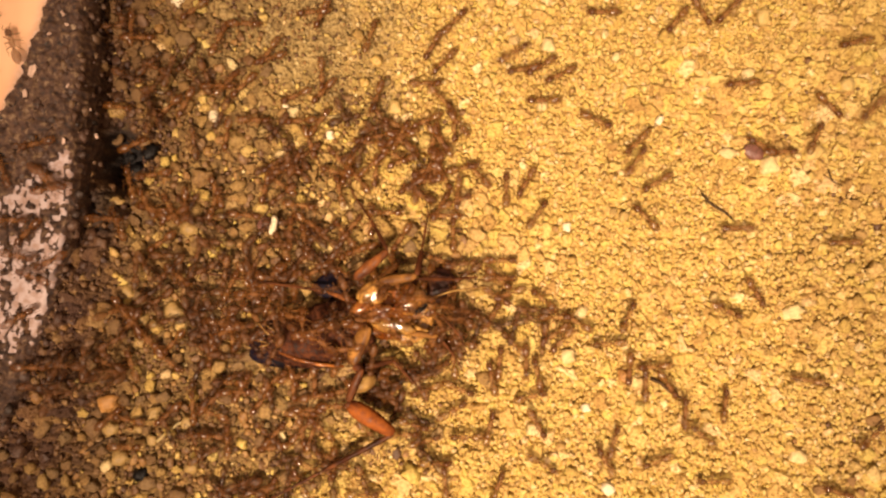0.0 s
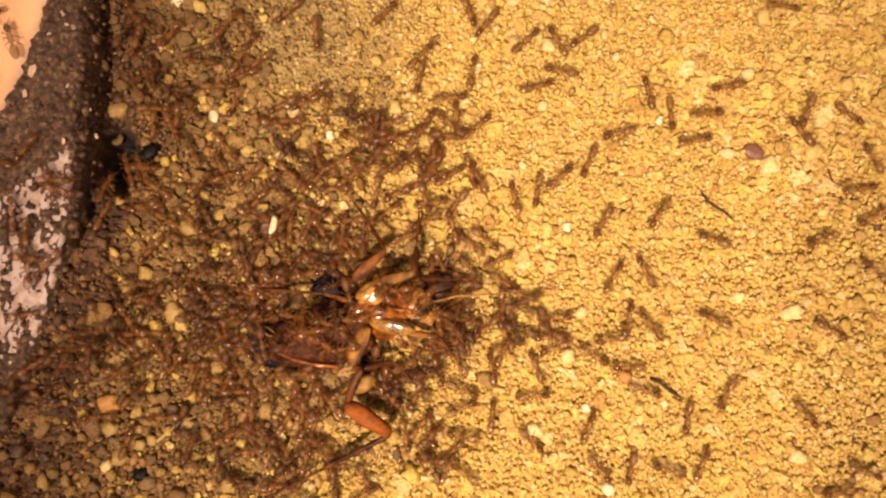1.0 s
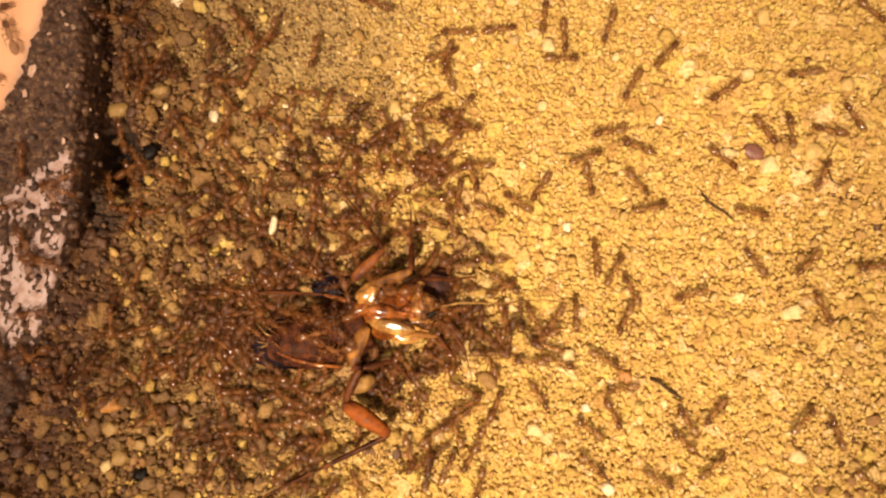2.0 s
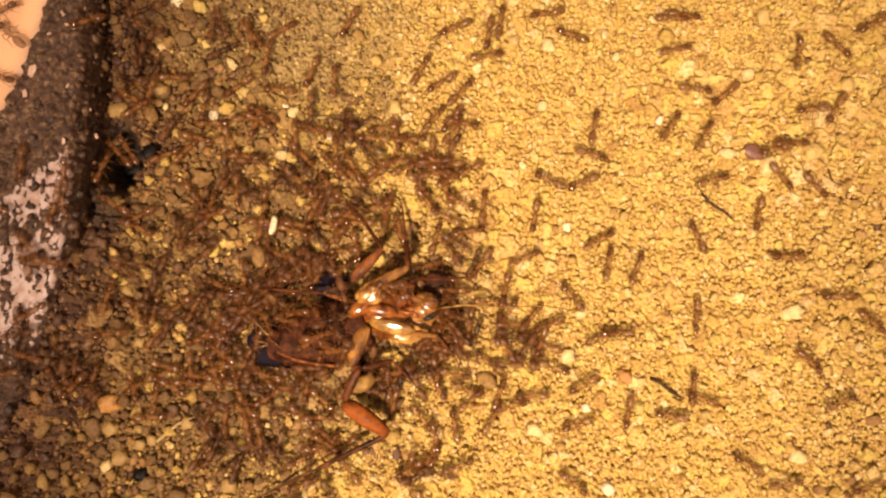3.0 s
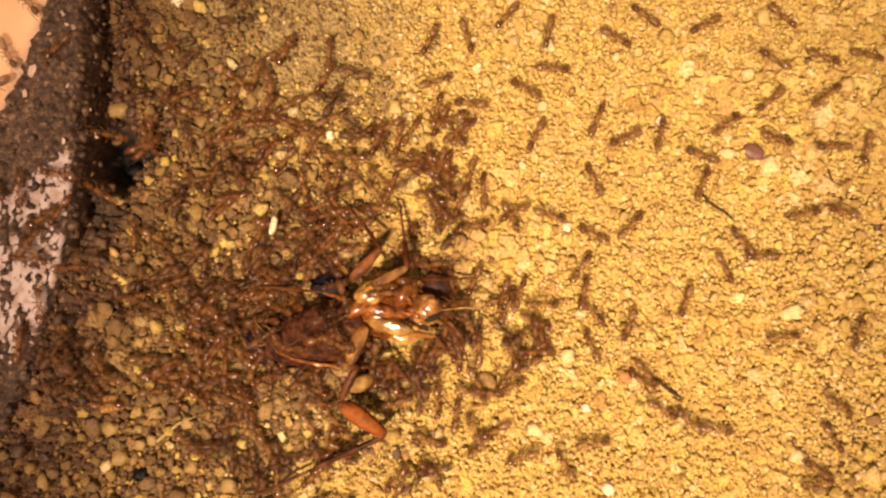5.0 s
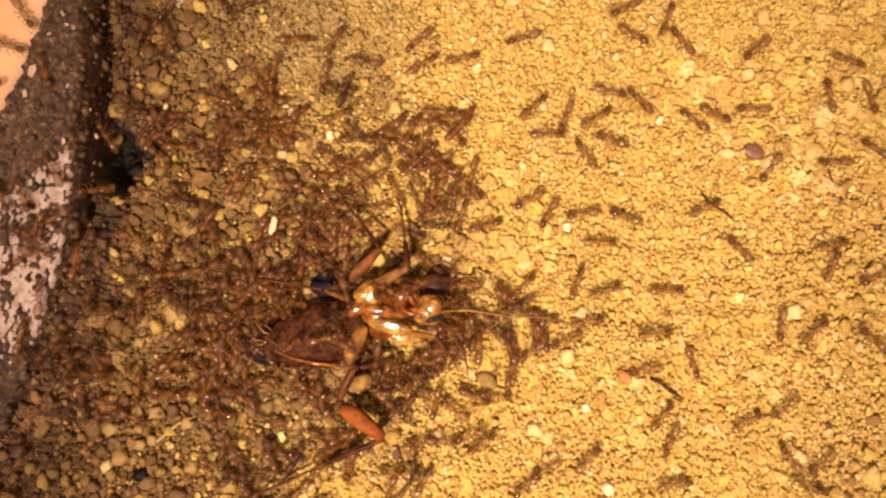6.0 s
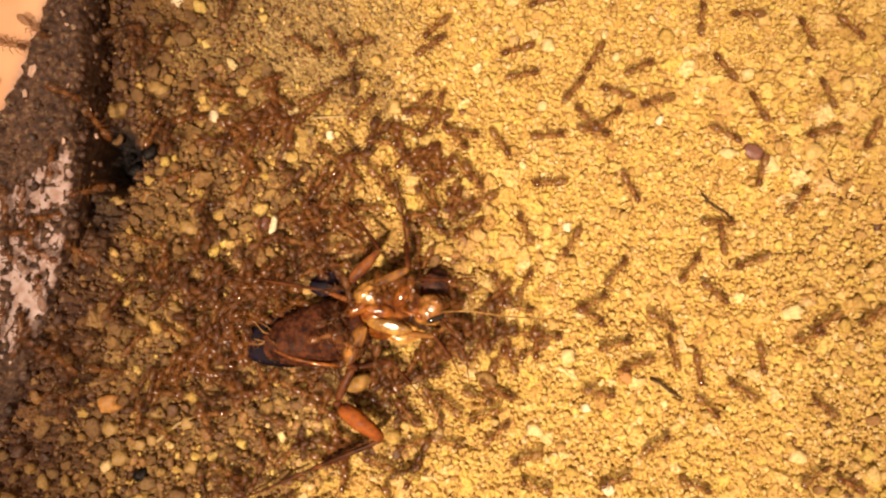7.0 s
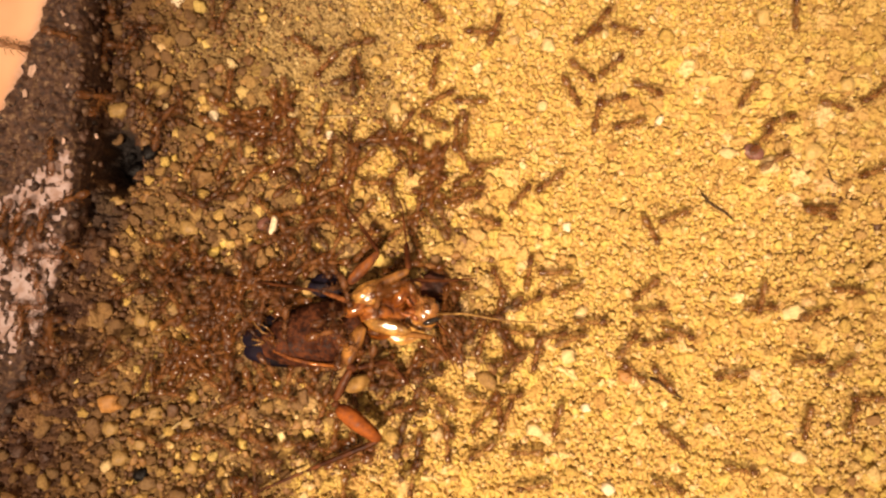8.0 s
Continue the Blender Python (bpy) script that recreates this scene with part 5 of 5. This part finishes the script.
    trail((0, 940, 700, 15), (0.5, 955, 698, 5), (1, 945, 700, 5), (1.5, 960, 700, 0), (2, 953, 700, -58), (2.5, 947, 700, -117), (3, 940, 700, -175), (3.5, 910, 690, -180), (4, 930, 705, -200), (4.5, 910, 740, -150), (6, 830, 770, -160), (6.5, 870, 745, -160), (7, 855, 735, -160), (7.5, 840, 760, -130), (8, 850, 745, -130))
    trail((0, 1335, 520, -60), (0.5, 1360, 525, -115), (1, 1470, 585, -30), (1.5, 1425, 545, -65), (3, 1540, 570, -40), (3.5, 1480, 575, -20), (4.33, 1500, 583, 33), (5.17, 1520, 592, 87), (6, 1540, 600, 140), (6.5, 1460, 520, 140), (7, 1460, 570, 215), (7.5, 1470, 555, 210), (7.75, 1485, 535, 282), (8, 1500, 515, 355))
    trail((0, 1285, 550, -25), (0.25, 1298, 585, 48), (0.5, 1310, 620, 120), (1.5, 1215, 510, 165), (2.25, 1222, 535, 215), (3, 1230, 560, 265), (3.5, 1285, 535, 305), (4, 1275, 555, 230), (4.5, 1230, 545, 210), (5.25, 1205, 530, 285), (6, 1180, 515, 360), (6.5, 1250, 505, 365), (7, 1265, 520, 320), (7.5, 1245, 545, 395), (8, 1345, 545, 360))
    trail((0, 1425, 672, 170), (0.5, 1315, 668, 180), (0.75, 1370, 702, 245), (1, 1425, 735, 310), (1.25, 1420, 755, 375), (1.5, 1415, 775, 440), (2.25, 1422, 708, 378), (3, 1430, 640, 315), (4, 1540, 700, 380), (4.5, 1530, 715, 380), (5, 1482, 717, 325), (5.5, 1433, 718, 270), (6, 1385, 720, 215), (6.5, 1370, 715, 170), (7, 1310, 690, 150), (8, 1290, 665, 190))
    trail((0, 1240, 770, 140), (0.5, 1150, 770, 155), (1, 1180, 830, 165), (2.5, 1212, 732, 112), (4, 1245, 635, 60), (4.5, 1230, 725, 85), (5, 1215, 743, 138), (5.5, 1200, 762, 192), (6, 1185, 780, 245), (6.25, 1182, 772, 175), (6.5, 1180, 765, 105), (7, 1160, 785, 30), (7.5, 1240, 835, -50), (8, 1190, 775, -40))
    trail((0, 1160, 815, 200), (0.5, 1115, 820, 215), (1.5, 1115, 840, 300), (3.5, 1440, 855, 375), (4, 1440, 850, 370), (4.5, 1450, 850, 380), (6, 1430, 860, 340), (6.5, 1510, 860, 370), (6.75, 1505, 858, 442), (7, 1500, 855, 515), (7.5, 1500, 830, 495), (7.75, 1500, 880, 562), (8, 1500, 930, 630))
    trail((0, 1070, 815, 120), (0.5, 1035, 765, 60), (1, 1040, 755, 70), (1.5, 1050, 760, 110), (2.25, 1035, 755, 155), (3, 1020, 750, 200), (3.5, 985, 800, 255), (4.5, 920, 795, 190), (6, 930, 860, 220), (6.5, 925, 865, 220), (7, 930, 810, 200), (7.5, 920, 740, 140), (8, 850, 800, 210))
    trail((0, 1085, 780, 75), (0.5, 1030, 710, 50), (1, 1050, 630, -30), (1.5, 1070, 650, -45), (3, 1065, 595, 20), (3.5, 1065, 645, 0), (3.75, 1062, 662, 75), (4, 1060, 680, 150), (4.5, 1060, 620, 80), (5.25, 1030, 612, 140), (6, 1000, 605, 200), (6.25, 1000, 608, 265), (6.5, 1000, 610, 330), (7, 1060, 695, 350), (7.5, 1022, 720, 302), (8, 985, 745, 255))
    trail((0, 1540, 770, 45), (0.5, 1535, 775, 60), (1, 1530, 835, -20), (1.5, 1540, 850, 20), (2, 1537, 853, -40), (2.5, 1533, 857, -100), (3, 1530, 860, -160), (3.5, 1500, 855, -170), (5, 1442, 830, -215), (6.5, 1385, 805, -260), (7, 1440, 840, -325), (7.5, 1490, 770, -320), (8, 1505, 740, -290))
    trail((0, 950, 750, -60), (0.5, 945, 760, -60), (1, 940, 780, -45), (1.5, 910, 855, -45), (2, 848, 857, -103), (2.5, 787, 858, -162), (3, 725, 860, -220), (4, 770, 745, -220), (4.5, 765, 740, -220), (5.33, 920, 780, -273), (6.17, 1075, 820, -327), (7, 1230, 860, -380), (7.5, 1220, 860, -360), (8, 1180, 860, -380))
    trail((0, 1260, 850, 180), (0.5, 1250, 835, 122), (1, 1240, 820, 65), (1.5, 1240, 825, 5), (2.25, 1280, 822, 78), (3, 1320, 820, 150), (3.5, 1210, 830, 135), (3.75, 1195, 838, 72), (4, 1180, 845, 10), (4.5, 1215, 795, -10), (6, 1320, 745, 30), (6.25, 1305, 748, 105), (6.5, 1290, 750, 180), (6.75, 1270, 735, 248), (7, 1250, 720, 315), (7.5, 1315, 845, 340), (8, 1310, 830, 350))
    trail((0, 880, 860, 70), (0.5, 885, 855, 110), (1, 820, 835, 140), (1.25, 835, 822, 190), (1.5, 850, 810, 240), (3, 760, 810, 240), (3.5, 750, 830, 230), (4, 820, 810, 230), (4.5, 770, 830, 260), (5, 763, 837, 313), (5.5, 757, 843, 367), (6, 750, 850, 420), (6.5, 760, 800, 380), (6.75, 745, 820, 310), (7, 730, 840, 240), (8, 730, 850, 260))
    trail((0, 960, 820, -30), (1, 1060, 830, -50), (1.5, 1060, 820, -40), (3, 1015, 855, -40), (3.5, 1040, 870, 30), (4, 1010, 860, 45), (4.5, 1010, 820, 80), (5.25, 988, 825, 145), (6, 965, 830, 210), (6.5, 1000, 860, 180), (7, 945, 860, 160), (7.5, 980, 820, 150), (8, 930, 800, 180))
    trail((0, 1020, 570, 150), (0.5, 1000, 560, 220), (0.75, 990, 575, 275), (1, 980, 590, 330), (1.5, 990, 620, 340), (3, 980, 650, 340), (3.5, 1000, 605, 370), (4, 1010, 640, 410), (4.5, 1020, 525, 445), (6, 1070, 515, 380), (6.25, 1090, 528, 322), (6.5, 1110, 540, 265), (6.75, 1100, 575, 320), (7, 1090, 610, 375), (7.5, 1130, 605, 375), (8, 1110, 610, 410))
    trail((0, 930, 640, 270), (0.25, 900, 645, 210), (0.5, 870, 650, 150), (0.75, 885, 630, 80), (1, 900, 610, 10), (1.25, 922, 590, 75), (1.5, 945, 570, 140), (2.25, 942, 565, 95), (3, 940, 560, 50), (3.5, 960, 530, -10), (4, 970, 525, 0), (4.5, 960, 530, 5), (6, 960, 560, -20), (6.5, 960, 565, 20), (7, 1050, 535, 30), (7.25, 1080, 532, -32), (7.5, 1110, 530, -95), (7.75, 1130, 540, -42), (8, 1150, 550, 10))
    trail((0, 1480, 870, 160), (0.5, 1470, 870, 180), (1, 1480, 870, 190), (1.5, 1475, 800, 155), (2.25, 1480, 755, 88), (3, 1485, 710, 20), (3.5, 1540, 735, -25), (4, 1540, 755, -25), (4.5, 1490, 760, -25), (5.25, 1470, 790, -82), (6, 1450, 820, -140), (6.5, 1430, 770, -220), (7.5, 1480, 705, -210), (7.75, 1452, 728, -158), (8, 1425, 750, -105))
    trail((0, 900, 520, 200), (0.5, 840, 500, 210), (1, 832, 432, 140), (1.5, 825, 365, 70), (3, 790, 340, 110), (3.25, 808, 340, 48), (3.5, 825, 340, -15), (4, 825, 335, -30), (4.5, 800, 335, -20), (5.25, 785, 338, -75), (6, 770, 340, -130), (6.5, 765, 310, -105), (7, 780, 310, -130), (7.5, 770, 300, -130), (8, 750, 285, -150))
    trail((0, 960, 530, 140), (0.5, 950, 530, 160), (1, 920, 520, 160), (1.25, 900, 520, 95), (1.5, 880, 520, 30), (4.5, 975, 385, 20), (5.25, 972, 382, -50), (6, 970, 380, -120), (6.5, 935, 400, -175), (7, 928, 405, -245), (7.5, 920, 410, -315), (8, 920, 350, -310))
    trail((0, 870, 560, 60), (0.5, 900, 570, 140), (1, 860, 580, 220), (1.25, 860, 585, 275), (1.5, 860, 590, 330), (3, 900, 620, 300), (3.5, 940, 650, 300), (3.75, 920, 645, 360), (4, 900, 640, 420), (4.25, 935, 635, 485), (4.5, 970, 630, 550), (6, 870, 590, 510), (7, 880, 520, 580), (8, 680, 513, 538))
    trail((0, 1300, 405, 180), (0.5, 1200, 405, 160), (1, 1260, 425, 160), (1.25, 1290, 400, 102), (1.5, 1320, 375, 45), (2.25, 1330, 378, -28), (3, 1340, 380, -100), (3.5, 1310, 475, -60), (4.5, 1245, 455, -50), (6, 1380, 575, -95), (7, 1345, 635, -80), (7.5, 1385, 620, -40), (8, 1430, 640, 5))
    trail((0, 1490, 430, 180), (0.5, 1390, 430, 205), (1, 1450, 425, 200), (1.5, 1440, 470, 240), (3, 1390, 455, 180), (3.5, 1370, 470, 240), (4, 1370, 470, 220), (5.5, 1322, 445, 160), (7, 1275, 420, 100), (7.25, 1265, 370, 170), (7.5, 1255, 320, 240), (8, 1190, 385, 200))
    trail((0, 1210, 730, 90), (0.5, 1210, 630, 115), (1, 1150, 575, 130), (1.5, 1115, 530, 135), (3, 1125, 475, 70), (3.5, 1167, 360, 85), (4, 1170, 315, 75), (4.5, 1065, 335, 110), (6, 1035, 275, 125), (6.25, 1018, 288, 195), (6.5, 1000, 300, 265), (7, 970, 325, 185), (7.5, 985, 290, 230), (8, 970, 325, 215))
    trail((0, 645, 690, -37), (0.5, 725, 750, -45), (0.75, 735, 750, 2), (1, 745, 750, 50), (3.75, 990, 695, -12), (6.5, 1235, 640, -75), (7.5, 1230, 670, -105), (7.75, 1200, 670, -168), (8, 1170, 670, -230))
    trail((0, 655, 764, -41), (0.5, 730, 830, 10), (1.5, 845, 755, 60), (3, 870, 740, 60), (3.25, 860, 745, 110), (3.5, 850, 750, 160), (4, 840, 745, 155), (4.25, 860, 730, 80), (4.5, 880, 715, 5), (6, 910, 650, 80), (6.5, 880, 665, 50), (7.5, 910, 600, 60), (8, 1010, 600, 20))
    trail((0, 1634, 268, -63), (0.25, 1637, 274, -118), (0.5, 1640, 280, -173), (1, 1540, 280, -240), (1.5, 1490, 255, -215), (3, 1435, 195, -175), (3.25, 1438, 168, -235), (3.5, 1440, 140, -295), (4, 1410, 140, -230), (4.5, 1425, 130, -205), (6, 1205, 75, -230), (6.25, 1218, 90, -165), (6.5, 1230, 105, -100), (6.75, 1255, 112, -165), (7, 1280, 120, -230), (7.5, 1260, 70, -230), (8, 1260, -30, -270))
    trail((0, 1140, 680, 90), (1, 1140, 480, 120), (1.5, 1050, 470, 120), (2.25, 1055, 448, 75), (3, 1060, 425, 30), (3.5, 1065, 425, 25), (4, 1085, 425, 70), (4.5, 1120, 410, 5), (5.25, 1112, 398, 82), (6, 1105, 385, 160), (6.25, 1080, 358, 98), (6.5, 1055, 330, 35), (6.75, 1085, 332, -12), (7, 1115, 335, -60), (7.5, 1115, 420, -130), (8, 1150, 410, -60))
    trail((0, 1634, 473, -49), (0.25, 1637, 476, -112), (0.5, 1640, 480, -176), (1, 1545, 480, -220), (3.5, 1220, 385, -260), (4, 1235, 345, -295), (4.5, 1240, 320, -285), (7, 1270, 395, -360), (7.5, 1350, 370, -345), (8, 1450, 370, -360))
    trail((0, 885, 492, 1), (1, 1085, 490, 60), (1.5, 1090, 485, 55), (3, 1075, 465, 80), (3.5, 1075, 465, 70), (3.75, 1100, 502, 10), (4, 1125, 540, -50), (4.5, 1060, 545, -60), (6, 1040, 570, 10), (6.5, 1055, 555, -20), (7, 1045, 560, -35), (7.5, 1050, 565, -30), (8, 1045, 570, 0))
    trail((0, 1479, -85, -84), (2.2, 1480, -75, -90), (3, 1480, 85, -45), (3.5, 1465, 30, -95), (4.5, 1440, 90, -20), (6, 1500, 110, -20), (6.5, 1490, 10, 0), (7.25, 1518, 90, -75), (8, 1545, 170, -150))
    trail((0, 1638, 689, 77), (3.5, 1639, 684, 126), (7, 1640, 680, 174), (7.5, 1545, 680, 160), (8, 1530, 705, 180))
    ants = [first_ant] + [copy_thing(first_ant, pose(0, 0, 0)) for _ in trails[1:]]
    for ob, track in zip(ants, trails):
        walk(ob, ant_rows(track))
        legs = [c for c in ob.children if c.name.startswith("leg")]
        for limb_ob in legs:
            hip = limb_ob.location.copy()
            side, pair = (1 if hip.y > 0 else -1), round(hip.x / 0.00035)
            walk(limb_ob, [(t, Matrix.Translation(hip) @ pose(0, 0, 0, 0, 0, a)) for t, a in step_rows(random.Random(round(track[0][1])), track, side, pair)])
    clump_walks()
    # the cockroach is dragged a little; its head and legs give way
    x, y, z = roach.location
    drag = [(0, 2, 0, 0), (0.5, 1, 0, 0.2), (1, 1, -1, 0.3), (1.5, 0, -1, 0.2), (3, 0, 0, 0.2), (3.5, -1, 0, 0), (4.5, -2, 0, -0.2), (6, -4, 1, -0.5), (7, -5, 1, -0.7), (8, -7, 0, -0.9)]
    walk(roach, [(t, pose(x + du * CELL, y + dv * CELL, z, 0, 0, turn)) for t, du, dv, turn in drag])

    def sway(name, rows):
        ob = roach_parts[name]
        p = ob.location.copy()
        walk(ob, [(t, pose(p.x + du * CELL, p.y + dv * CELL, p.z, 0, tilt, turn)) for t, du, dv, tilt, turn in rows])

    sway("head", [(0, -24, 12, 14, 10), (0.5, -26, 14, 14, 12), (1, -14, 9, 8, 6), (1.5, -9, 4, 5, 4), (3, 0, 1, 0, 0), (4.5, 3, 0, 0, 0), (6, 10, -2, -2, -4), (7.5, 12, -2, -2, -4), (8, 8, -4, -3, -5)])
    sway("long_leg", [(0, 8, -2, 0, 2.5), (1, 4, -1, 0, 1.5), (1.5, 4, -1, 0, 1), (3, 2, 0, 0, 0.4), (4, 0, 0, 0, 0), (4.5, 1, 0, 0, 0), (6, 2, -6, 0, -1), (8, 0, -7, 0, -1.5)])
    sway("hind_leg", [(0, 5, 0, 0, 1), (3, 1, 0, 0, 0), (8, -4, 0, 0, -1)])
    sway("mid_leg", [(0, 2, 2, 0, -6), (1.5, 1, 1, 0, -3), (3.5, 0, 0, 0, 0), (6, 0, -2, 0, 1), (8, 0, -6, 0, 1)])
    sway("fore_leg", [(0, 6, 4, 0, -18), (1, 5, 3, 0, -12), (2.5, 2, 0, 0, -4), (3.5, 0, 0, 0, 0), (6, 3, -2, 0, 0), (8, 7, -4, 0, 0)])
    sway("far_leg", [(0, 0, 0, 0, -3), (2, 0, 0, 0, 2), (3.5, 0, 0, 0, 0), (4.5, 0, 0, 0, 1), (6, 0, 0, 0, -4), (8, 0, 0, 0, -2)])


# pebbles that can be picked out, each an object on the ground
PEBBLES = []
for v, f in BIG:
    me = bpy.data.meshes.new("pebble")
    me.from_pydata([tuple(p) for p in v], [], [tuple(p) for p in f])
    me.shade_smooth()
    PEBBLES.append(me)
CLODS = [me.copy() for me in PEBBLES]
for me, clod in zip(PEBBLES, CLODS):
    me.materials.append(pebble_mat)
    clod.materials.append(clod_mat)
for k, (u, v, r, earthy) in enumerate(singles):
    ob = new("pebble", (CLODS if earthy else PEBBLES)[k % len(PEBBLES)])
    ob.parent = ground
    ob.matrix_basis = Matrix.Translation(spot(u, v, ground_z(u, v) + 0.25 * r * CELL)) @ pose(0, 0, 0, rng.uniform(-25, 25), rng.uniform(-25, 25), rng.uniform(0, 360)) @ Matrix.Diagonal((r * CELL * rng.uniform(0.9, 1.2), r * CELL * rng.uniform(0.8, 1), r * CELL * rng.uniform(0.6, 0.8), 1))

motions()
